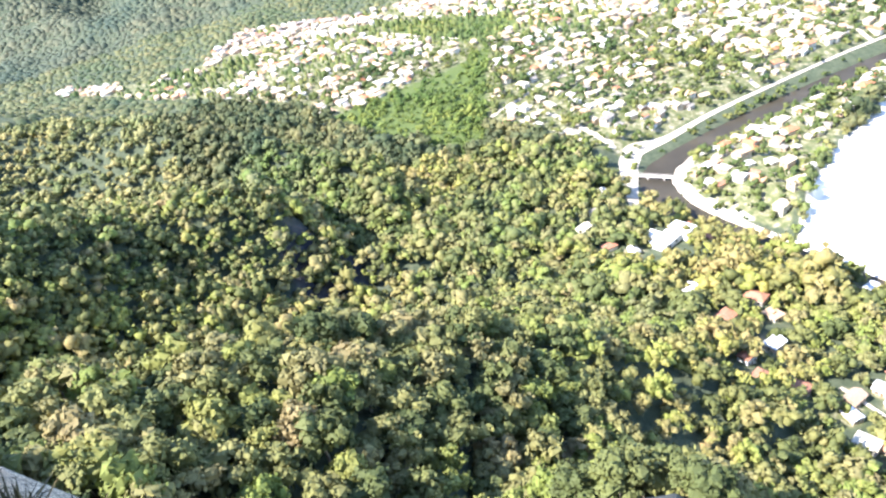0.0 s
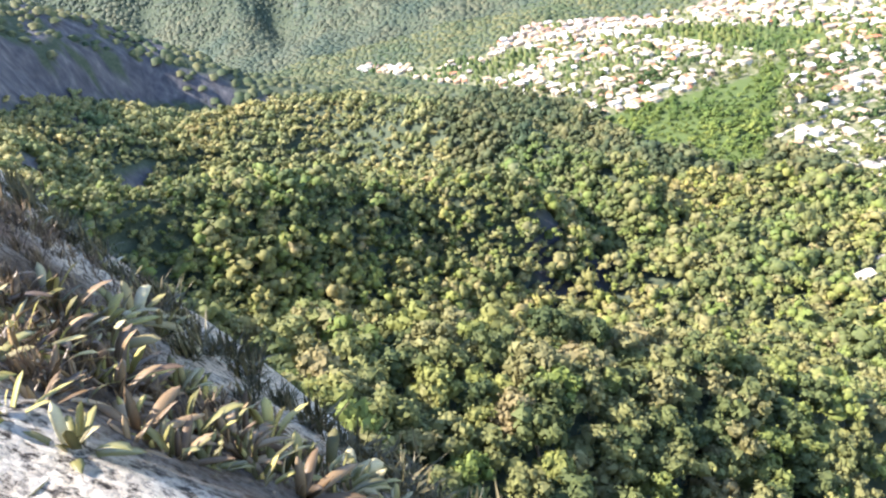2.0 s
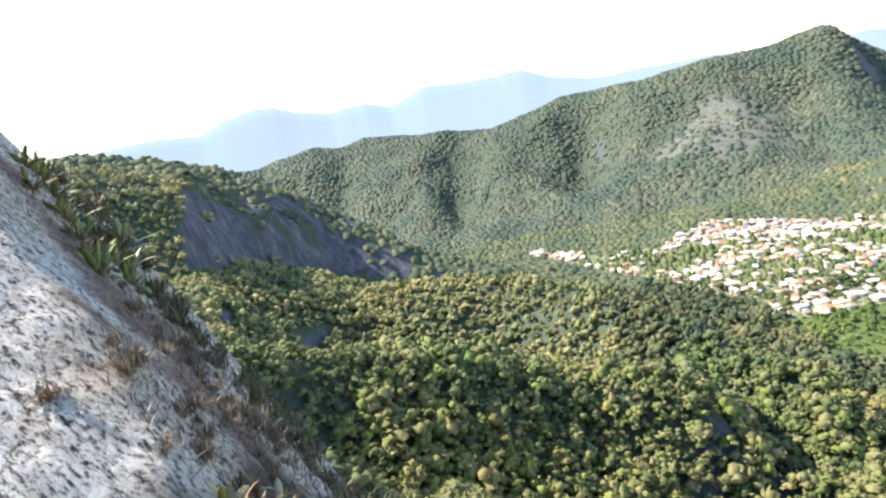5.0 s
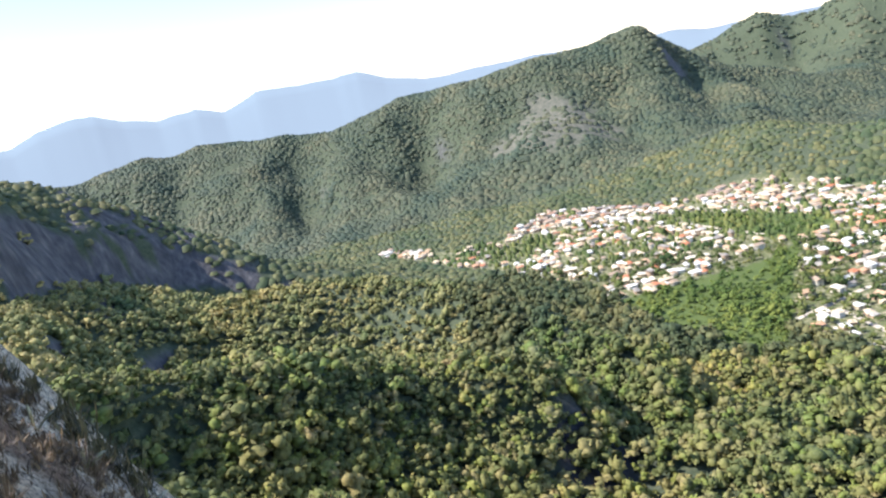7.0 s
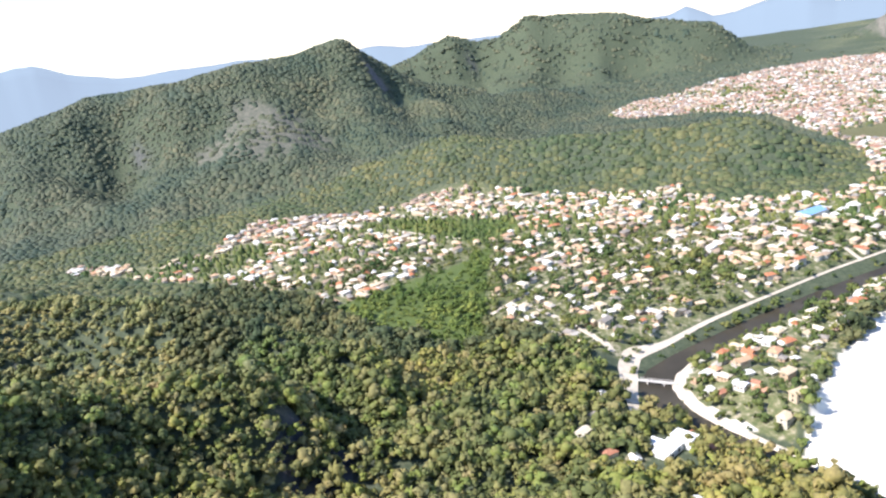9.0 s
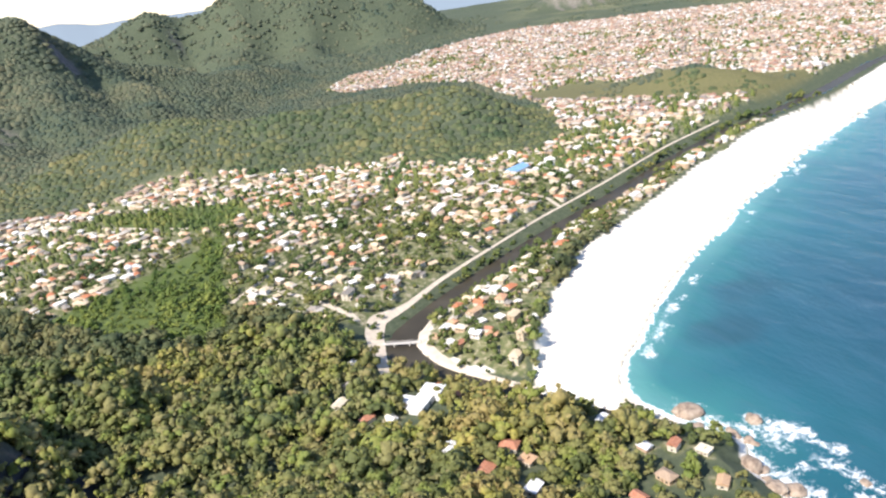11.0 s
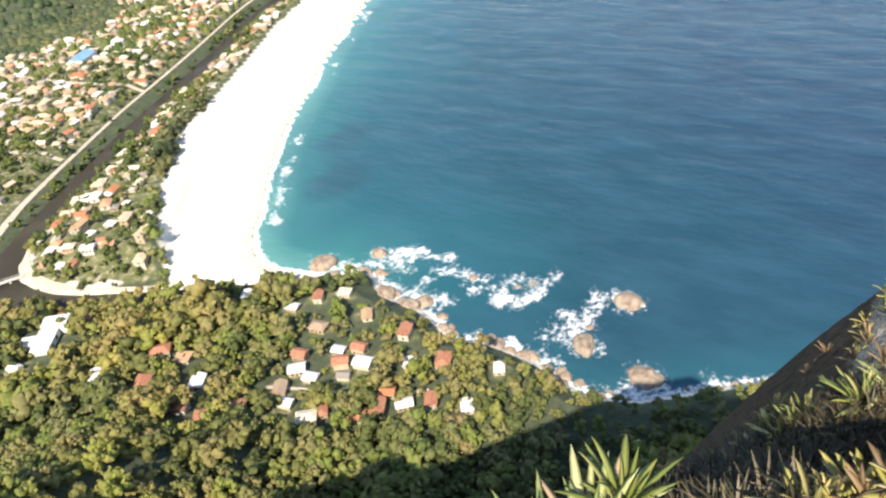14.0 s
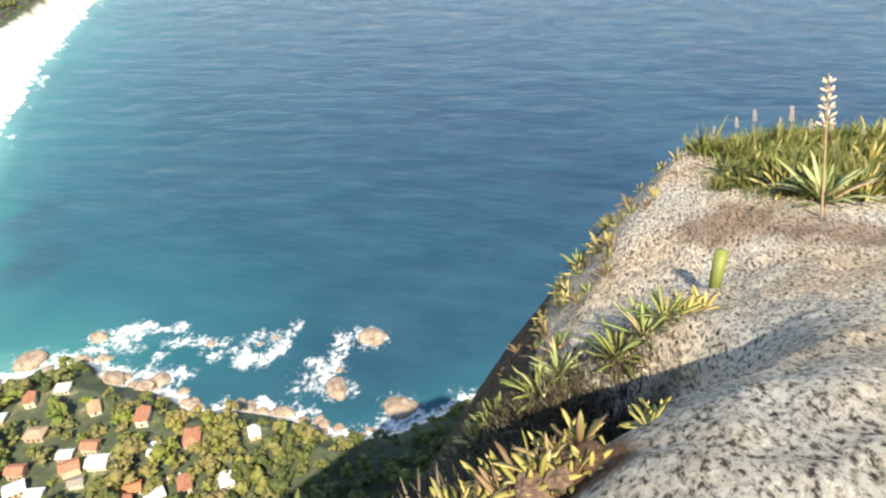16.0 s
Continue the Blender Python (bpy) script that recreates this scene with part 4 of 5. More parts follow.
fd = np.hypot(far[:, 0], far[:, 1]) < 1800
grow("hillside_forest", far[fd], TF, 4.4, 7.8, mat_hazed_canopy, 4, "green forest on the tall hill behind the town")
grow("distant_forest", far[~fd], TF, 6.0, 10.5, mat_hazed_canopy, 9, "hazy green forest on the distant hills")

# ---------------------------------------------------------------- town
g = np.random.default_rng(12)
ca, sa_ = math.cos(radians(24)), math.sin(radians(24))
u, v = spots(-600, 3000, -900, 2300, 10.2, 0.55, g)
u2, v2 = spots(-600, 3000, -900, 2300, 8.6, 0.5, g)
keep, keep2 = np.hypot(u, v) < 880, np.hypot(u2, v2) >= 880
u, v = np.concatenate([u[keep], u2[keep2]]), np.concatenate([v[keep], v2[keep2]])
hx, hy = u * ca - v * sa_, u * sa_ + v * ca
ok = inside(hx, hy, TOWN) | inside(hx, hy, STRIP)
for fl in FIELDS:
    ok &= ~inside(hx, hy, fl)
hz, h_land, h_shore, _, h_cd = height(hx, hy)
ok &= (along(hx, hy, HILLS['meadow_hill'])[0] > 70) & (h_cd > 9) & h_land & (h_shore > 20) & (g.random(len(hx)) < np.where(np.hypot(hx, hy) < 880, np.where(hx < 60, 0.42, 0.66), 0.72) + 0.6 * fnoise(hx, hy, 45, 3, 41)) & (np.hypot(hx, hy) < 2600) & (hz < 24)
for line in ROADS:
    ok &= along(hx, hy, line)[0] > 7.5
town = np.stack([hx, hy, hz], 1)[ok]
hm = np.array(HOMES, float)
town = np.vstack([np.column_stack([hm, height(hm[:, 0], hm[:, 1])[0]]), town])
town = town[np.argsort(np.hypot(town[:, 0], town[:, 1]))]


def house_arrays(pos, g):
    """Walls and hipped roofs of many small houses."""
    n = len(pos)
    w, d, h = 4.5 + 9 * g.random(n) ** 2.0, 3.4 + 2.8 * g.random(n) ** 1.5, g.choice([2.6, 3.0, 5.0], n, p=[0.42, 0.4, 0.18])
    a = radians(24) + g.choice([0, math.pi / 2], n) + g.normal(0, 0.2, n)
    rise, flat = g.uniform(1.2, 2.2, n), g.random(n) < 0.2
    rise = np.where(flat, 0.25, rise)
    e = 0.6
    one = np.ones(n)

    def at(x, y, z):
        return np.stack([pos[:, 0] + x * np.cos(a) - y * np.sin(a), pos[:, 1] + x * np.sin(a) + y * np.cos(a), pos[:, 2] + z], -1)
    wv = np.stack([at(sx * w / 2, sy * d / 2, zz) for zz in (-1.5 * one, h) for sx, sy in ((-1, -1), (1, -1), (1, 1), (-1, 1))], 1)
    wf = np.array([[0, 1, 5, 4], [1, 2, 6, 5], [2, 3, 7, 6], [3, 0, 4, 7]])
    k = np.where(flat, 0.48, 0.22)
    ky = np.where(flat, 0.46, 0.02)
    rv = np.stack([at(sx * (w / 2 + e), sy * (d / 2 + e), h) for sx, sy in ((-1, -1), (1, -1), (1, 1), (-1, 1))] +
                  [at(sx * w * k, sy * d * ky, h + rise) for sx, sy in ((-1, -1), (1, -1), (1, 1), (-1, 1))], 1)
    rf = np.array([[0, 1, 5, 4], [1, 2, 6, 5], [2, 3, 7, 6], [3, 0, 4, 7], [4, 5, 6, 7]])
    off = (np.arange(n) * 8)[:, None, None]
    return wv.reshape(-1, 3), (wf[None] + off).reshape(-1, 4), rv.reshape(-1, 3), (rf[None] + off).reshape(-1, 4)


house_spots, town = town[:255], town[255:]
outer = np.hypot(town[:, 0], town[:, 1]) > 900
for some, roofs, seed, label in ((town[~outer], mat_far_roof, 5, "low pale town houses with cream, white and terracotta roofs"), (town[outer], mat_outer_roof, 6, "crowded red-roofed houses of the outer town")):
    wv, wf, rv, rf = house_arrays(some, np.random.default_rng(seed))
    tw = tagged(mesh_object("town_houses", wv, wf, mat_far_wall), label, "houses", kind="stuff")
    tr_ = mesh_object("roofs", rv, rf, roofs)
    tr_.parent = tw

u, v = spots(-600, 3000, -900, 2300, 8.0, 0.45, g)
gx, gy = u * ca - v * sa_, u * sa_ + v * ca
ok = (along(gx, gy, HILLS['meadow_hill'])[0] > 70) & (inside(gx, gy, TOWN) | inside(gx, gy, STRIP)) & (g.random(len(gx)) < np.where(np.hypot(gx, gy) < 850, 0.85, 0.3) - 0.5 * fnoise(gx, gy, 45, 3, 41)) & (np.hypot(gx, gy) < 1900)
zz, l_, s_, _, c_ = height(gx, gy)
ok &= (c_ > 4) & l_ & (s_ > 10) & (along(gx, gy, SAND_IN)[0] > 9)
gp = np.stack([gx, gy, zz], 1)[ok]
nearg = np.hypot(gp[:, 0], gp[:, 1]) < 700
grow("garden_trees", gp[nearg], T2, 1.5, 3.9, mat_garden, 6, "garden trees and palms between the houses")
u, v = spots(-120, 140, 420, 860, 5.2, 0.45, g)
zz, l_, s_, _, c_ = height(u, v)
ok = (g.random(len(u)) < 0.8 + 0.5 * fnoise(u, v, 40, 2, 66)) & (inside(u, v, FIELDS[0]) | (inside(u, v, FIELDS[1]) & (g.random(len(u)) < 0.3)))
grow("meadow_shrubs", np.stack([u, v, zz - 0.8], 1)[ok], T2, 1.5, 3.2, mat_shrub, 16, "bright green shrubs in the valley meadow")
u, v = spots(100, 800, 380, 640, 6.0, 0.45, g)
zz, l_, s_, _, c_ = height(u, v)
ok = (c_ > 0.5) & (c_ < 8) & (g.random(len(u)) < 0.55 + 0.5 * fnoise(u, v, 50, 2, 67)) & l_ & (v > 395)
grow("bank_shrubs", np.stack([u, v, zz - 0.5], 1)[ok], T2, 1.5, 3.4, mat_garden, 17, "dark green bushes on the bank of the canal")
grow("town_trees", gp[~nearg], T1, 1.9, 4.0, mat_garden, 7, "street trees among the distant houses")

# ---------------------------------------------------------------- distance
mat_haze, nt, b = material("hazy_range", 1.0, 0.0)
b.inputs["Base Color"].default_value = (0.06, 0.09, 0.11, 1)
# the rock emits no light itself; this pale blue glow imitates haze
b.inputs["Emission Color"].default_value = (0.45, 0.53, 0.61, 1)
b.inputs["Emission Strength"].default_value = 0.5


def far_range(name, knots, dist, label):
    aa = np.arange(knots[0][0], knots[-1][0], -0.25)
    top = np.interp(-aa, [-k[0] for k in knots], [k[1] for k in knots]) + 8 * fnoise(aa * 10, aa * 0, 14, 3, 2)
    rows = []
    for s, dd in ((0.0, -500), (0.55, -220), (0.85, -80), (1.0, 0), (0.0, 160)):
        r = dist + dd
        rows.append(np.stack([-r * np.sin(np.radians(aa)), r * np.cos(np.radians(aa)), np.maximum(top * s, -2)], -1))
    v = np.stack(rows, 0).reshape(-1, 3)
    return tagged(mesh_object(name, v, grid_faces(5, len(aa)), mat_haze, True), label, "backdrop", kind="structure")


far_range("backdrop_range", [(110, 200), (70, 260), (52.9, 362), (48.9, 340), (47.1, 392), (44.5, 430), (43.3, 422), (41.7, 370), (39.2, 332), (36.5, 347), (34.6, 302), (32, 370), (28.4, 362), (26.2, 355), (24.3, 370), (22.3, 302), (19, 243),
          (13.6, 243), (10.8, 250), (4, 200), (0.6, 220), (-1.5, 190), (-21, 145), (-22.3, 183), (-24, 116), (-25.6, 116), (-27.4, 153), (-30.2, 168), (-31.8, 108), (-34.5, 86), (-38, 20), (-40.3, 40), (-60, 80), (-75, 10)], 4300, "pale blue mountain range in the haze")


# ---------------------------------------------------------------- single trees of the near slope
def quad_mesh(name, verts, faces, mat, smooth=False):
    me = bpy.data.meshes.new(name)
    me.from_pydata([tuple(v) for v in verts], [], [tuple(f) for f in faces])
    me.materials.append(mat)
    if smooth:
        me.polygons.foreach_set("use_smooth", [True] * len(me.polygons))
    me.update()
    return me


def crown_mesh(seed):
    """A crown of unit radius out of leafy clumps with gaps between them."""
    v, f = clumped(seed, 15, 0.22, 0.46, 480, 0.105)
    return quad_mesh("crown", (v + np.array([0, 0, 0.15])).tolist(), f.tolist(), mat_leaf)


def trunk_mesh(seed):
    """A bent, tapering trunk that forks into four limbs; one unit high."""
    r = random.Random(seed)
    V, F = [], []

    def limb(p, q, r0, r1):
        p, q = Vector(p), Vector(q)
        base = len(V)
        ax = (q - p).normalized()
        s1 = ax.orthogonal().normalized()
        s2 = ax.cross(s1)
        for k in range(4):
            c = p.lerp(q, k / 3) + Vector((r.uniform(-1, 1), r.uniform(-1, 1), 0)) * 0.02
            rad_ = r0 + (r1 - r0) * k / 3
            V.extend((c + (s1 * math.cos(j * 1.0472) + s2 * math.sin(j * 1.0472)) * rad_)[:] for j in range(6))
        F.extend((base + k * 6 + j, base + k * 6 + (j + 1) % 6, base + k * 6 + 6 + (j + 1) % 6, base + k * 6 + 6 + j) for k in range(3) for j in range(6))
    top = (r.uniform(-0.08, 0.08), r.uniform(-0.08, 0.08), 0.55)
    limb((0, 0, -0.2), top, 0.06, 0.04)
    for k in range(4):
        a = k * 1.57 + r.uniform(-0.5, 0.5)
        limb(top, (top[0] + 0.35 * math.cos(a), top[1] + 0.35 * math.sin(a), r.uniform(0.85, 1.15)), 0.035, 0.012)
    return quad_mesh("trunk", V, F, mat_bark, True)


def tree(seed, label):
    base = new("tree")
    crown = new("crown", crown_mesh(seed))
    trunk = new("trunk", trunk_mesh(seed))
    for ob in (crown, trunk):
        ob.parent = base
    crown.location = (0, 0, 0.75)
    return tagged(base, label, "tree", "trees on the slope below the rock")


TREE_LABELS = ["broad green forest tree with a dense sunlit crown", "olive-green forest tree with a loose rounded crown",
               "yellowish-green forest tree with a lumpy crown", "dark green forest tree with gaps in the crown",
               "tall pale green forest tree on the steep slope"]
kinds = [tree(100 + i, TREE_LABELS[i]) for i in range(5)]
g = np.random.default_rng(21)
for i, (x, y, z) in enumerate(tree_spots):
    s = g.uniform(4.2, 6.4)
    m = pose(x, y, z, 0, 0, g.uniform(0, 360)) @ Matrix.Diagonal((s, s, s * g.uniform(0.85, 1.2), 1))
    if i < 5:
        kinds[i].matrix_basis = m
    else:
        k = kinds[g.integers(0, 5)]
        sc = k.matrix_basis.to_scale()
        copy_thing(k, m @ Matrix.Diagonal((1 / sc.x, 1 / sc.y, 1 / sc.z, 1)))


# ---------------------------------------------------------------- single houses
def box(bm, x0, x1, y0, y1, z0, z1):
    vs = [bm.verts.new((x, y, z)) for z in (z0, z1) for x, y in ((x0, y0), (x1, y0), (x1, y1), (x0, y1))]
    for f in ((3, 2, 1, 0), (4, 5, 6, 7), (0, 1, 5, 4), (1, 2, 6, 5), (2, 3, 7, 6), (3, 0, 4, 7)):
        bm.faces.new([vs[i] for i in f])


def house(w, d, h, rise, kind, label, tiles=None):
    """A small house: rendered walls, a tiled roof with eaves, windows with sills and a door."""
    base = new("house")
    bm = bmesh.new()
    box(bm, -w / 2, w / 2, -d / 2, d / 2, -2.0, h)
    part("wall", bm, mat_wall, base)
    bm = bmesh.new()
    e = 0.55
    lo = [bm.verts.new((sx * (w / 2 + e), sy * (d / 2 + e), h - 0.1)) for sx, sy in ((-1, -1), (1, -1), (1, 1), (-1, 1))]
    lo2 = [bm.verts.new((sx * (w / 2 + e), sy * (d / 2 + e), h + 0.12)) for sx, sy in ((-1, -1), (1, -1), (1, 1), (-1, 1))]
    bm.faces.new(lo[::-1])
    for i in range(4):
        bm.faces.new((lo[i], lo[(i + 1) % 4], lo2[(i + 1) % 4], lo2[i]))
    if kind == "flat":
        bm.faces.new(lo2)
        box(bm, -w * 0.2, w * 0.1, -d * 0.2, d * 0.15, h + 0.13, h + 1.3)
    else:
        inset = 0.0 if kind == "gable" else d * 0.45
        a, c = bm.verts.new((-w / 2 - e + inset, 0, h + rise)), bm.verts.new((w / 2 + e - inset, 0, h + rise))
        bm.faces.new((lo2[0], lo2[1], c, a))
        bm.faces.new((lo2[2], lo2[3], a, c))
        bm.faces.new((lo2[1], lo2[2], c))
        bm.faces.new((lo2[3], lo2[0], a))
    part("roof", bm, tiles or mat_roof, base)
    floors = (1.4,) if h < 4 else (1.4, 4.2)
    for zf in floors:
        for x, y, ax in ((-w * 0.28, -d / 2, 0), (w * 0.28, -d / 2, 0), (w / 2, 0, 1), (-w / 2, 0, 1)):
            bm = bmesh.new()
            if ax == 0:
                box(bm, x - 0.65, x + 0.65, y - 0.06, y + 0.05, zf - 0.55, zf + 0.6)
            else:
                box(bm, x - 0.06, x + 0.06, y - 0.65, y + 0.65, zf - 0.55, zf + 0.6)
            part("window", bm, mat_glass, base)
    bm = bmesh.new()
    box(bm, -0.45, 0.45, -d / 2 - 0.05, -d / 2 + 0.05, 0, 2.1)
    part("door", bm, mat_wood, base)
    return tagged(base, label, "house", "houses of the beach town")


homes = [house(9, 6.5, 3.1, 1.9, "hip", "low rendered house with a hipped tile roof"),
         house(10.5, 7.5, 5.8, 2.0, "hip", "two-storey rendered house with a hipped tile roof"),
         house(7.5, 5.5, 3.0, 1.7, "gable", "small rendered house with a gabled tile roof"),
         house(9.5, 6.0, 5.6, 1.8, "gable", "two-storey house with a gabled tile roof"),
         house(8.5, 7.0, 3.3, 0, "flat", "low pale house with a flat concrete roof"),
         house(6.0, 5.0, 2.8, 1.5, "hip", "little garden house with a hipped tile roof"),
         house(9.0, 6.5, 3.2, 1.9, "hip", "house among the trees with a red tile roof", mat_red_tiles),
         house(7.5, 5.5, 4.6, 1.7, "gable", "tall house among the trees with an orange-red gabled roof", mat_red_tiles),
         house(8.0, 6.0, 3.0, 1.3, "gable", "white house among the trees with a pale sheet roof", mat_pale_sheet)]
g = np.random.default_rng(31)
house_spots = house_spots[np.argsort(np.hypot(house_spots[:, 0], house_spots[:, 1]) < 345, kind="stable")]
for i, (x, y, z) in enumerate(house_spots):
    if i < 9:
        k = homes[i]
    elif (round(x), round(y)) in RED_HOMES:
        k = homes[6 + int(g.integers(0, 2))]
    elif (round(x), round(y)) in WHITE_HOMES:
        k = homes[8]
    elif math.hypot(x, y) < 345:
        k = homes[g.choice([0, 2, 4, 6, 7], p=[0.3, 0.25, 0.2, 0.15, 0.1])]
    else:
        k = homes[g.choice(6, p=[0.3, 0.1, 0.24, 0.06, 0.1, 0.2])]
    s = g.uniform(0.62, 0.9) if math.hypot(x, y) < 330 else g.uniform(0.6, 0.92)
    m = pose(x, y, z, 0, 0, 24 + g.choice([0, 90, 180, 270]) + g.uniform(-18, 18)) @ Matrix.Diagonal((s, s, s, 1))
    if i < 9:
        k.matrix_basis = m
    else:
        q = 1 / k.matrix_basis.to_scale().x
        copy_thing(k, m @ Matrix.Diagonal((q, q, q, 1)))

# ---------------------------------------------------------------- boulders, bridge
g = np.random.default_rng(41)


def boulder(x, y, r, seed, label):
    rr = random.Random(seed)
    bm = bmesh.new()
    bmesh.ops.create_icosphere(bm, subdivisions=4 if r > 3 else 3, radius=1.0)
    off = Vector((rr.uniform(0, 90), rr.uniform(0, 90), 0))
    st = (rr.uniform(0.9, 1.35), rr.uniform(0.75, 1.1), rr.uniform(0.6, 0.85))
    for v in bm.verts:
        n = v.co.normalized()
        k = 1 + 0.28 * noise.noise(n * 1.3 + off) + 0.12 * noise.noise(n * 3.5 + off) - 0.08 * abs(noise.noise(n * 2.1 - off)) + 0.03 * noise.noise(n * 9 + off)
        v.co = Vector((n.x * k * st[0], n.y * k * st[1], n.z * k * st[2])) * r
    ob = part("boulder", bm, mat_boulder, None, label, True)
    z = max(float(height(np.array([x]), np.array([y]))[0][0]), -1.0)
    ob.matrix_world = pose(x, y, z + r * 0.12, 0, 0, rr.uniform(0, 360))
    return tagged(ob, category="boulder", group="shore boulders")


for i, (x, y, r) in enumerate(BOULDERS):
    boulder(x, y, r * 0.9, i, "large rounded tan granite boulder washed by the surf")
bx = COAST[6:20]
for i in range(44):
    k = g.integers(0, len(bx) - 1)
    t = g.random()
    x, y = (bx[k][j] + t * (bx[k + 1][j] - bx[k][j]) + g.uniform(-1.5, 4.5) * (1 - j) for j in (0, 1))
    boulder(x, y, g.uniform(1.0, 2.8), 100 + i, "rounded tan boulder on the rocky shore")


def bridge(p, q, width, z):
    """A plain concrete footbridge: deck, kerbs, rails on posts and two piers."""
    base = new("bridge")
    dx, dy = q[0] - p[0], q[1] - p[1]
    L = math.hypot(dx, dy)
    base.matrix_basis = pose((p[0] + q[0]) / 2, (p[1] + q[1]) / 2, z, 0, 0, math.degrees(math.atan2(dy, dx)))
    bm = bmesh.new()
    box(bm, -L / 2, L / 2, -width / 2, width / 2, -0.35, 0)
    part("deck", bm, mat_concrete, base)
    for s in (-1, 1):
        bm = bmesh.new()
        box(bm, -L / 2, L / 2, s * width / 2 - 0.08, s * width / 2 + 0.08, 0.85, 1.0)
        part("rail", bm, mat_concrete, base)
        for k in range(9):
            bm = bmesh.new()
            x = -L / 2 + 0.3 + k * (L - 0.6) / 8
            box(bm, x - 0.09, x + 0.09, s * width / 2 - 0.07, s * width / 2 + 0.07, -0.2, 0.85)
            part("post", bm, mat_concrete, base)
        bm = bmesh.new()
        box(bm, s * L * 0.2 - 0.4, s * L * 0.2 + 0.4, -width / 2, width / 2, -5.0, -0.35)
        part("pier", bm, mat_concrete, base)
    return tagged(base, "pale concrete bridge over the dark canal", "bridge")


def sports_hall(x, y):
    """A long hall with a blue sheet roof and a white annexe."""
    base = new("sports_hall")
    z = float(height(np.array([x]), np.array([y]))[0][0])
    base.matrix_basis = pose(x, y, z, 0, 0, 24)
    for nm, a, mt in (("wall", (-11, 11, -7, 7, -1, 6), mat_concrete), ("annexe", (11.2, 22, -5, 6, -1, 5), mat_concrete)):
        bm = bmesh.new()
        box(bm, *a)
        part(nm, bm, mt, base)
    bm = bmesh.new()
    vs = [bm.verts.new(c) for c in ((-11.6, -7.6, 6.02), (11.1, -7.6, 6.02), (11.1, 0, 8.6), (-11.6, 0, 8.6), (-11.6, 7.6, 6.02), (11.1, 7.6, 6.02))]
    for f in ((0, 1, 2, 3), (3, 2, 5, 4), (0, 3, 4), (1, 5, 2)):
        bm.faces.new([vs[i] for i in f])
    part("roof", bm, mat_blue, base, "blue sheet-metal roof")
    return tagged(base, "pale hall with a bright blue sheet roof", "hall")


def villa(x, y):
    """A white villa of three flat-roofed wings."""
    base = new("villa")
    z = float(height(np.array([x]), np.array([y]))[0][0])
    base.matrix_basis = pose(x, y, z, 0, 0, 38)
    for w0, w1, d0, d1, h in ((-11, 3, -4, 4, 3.4), (3.1, 10, -8, 3, 5.2), (-6, 0, 4.1, 11, 3.0)):
        bm = bmesh.new()
        box(bm, w0, w1, d0, d1, -2, h)
        wing = part("wing", bm, mat_white, base)
        bm = bmesh.new()
        box(bm, w0 - 0.3, w1 + 0.3, d0 - 0.3, d1 + 0.3, h + 0.003, h + 0.3)
        part("roof_slab", bm, mat_white, wing)
        for k in range(2):
            bm = bmesh.new()
            cx = w0 + (w1 - w0) * (0.3 + 0.4 * k)
            box(bm, cx - 0.8, cx + 0.8, d0 - 0.05, d0 + 0.05, 0.9, 2.3)
            part("window", bm, mat_glass, wing)
    return tagged(base, "white flat-roofed villa beside the canal", "villa")


mat_white = plain("white_render", [(0.3, (0.74, 0.74, 0.72)), (0.7, (0.82, 0.82, 0.8))], 0.8, 0.85)
villa(106, 299)
mat_blue = plain("blue_sheet", [(0.3, (0.16, 0.33, 0.6)), (0.7, (0.26, 0.45, 0.7))], 0.5, 0.5)
sports_hall(359, 614)
bridge((117.5, 389), (138, 375.5), 2.4, 2.2)

# ---------------------------------------------------------------- plants on the summit rock
mat_blade = {}
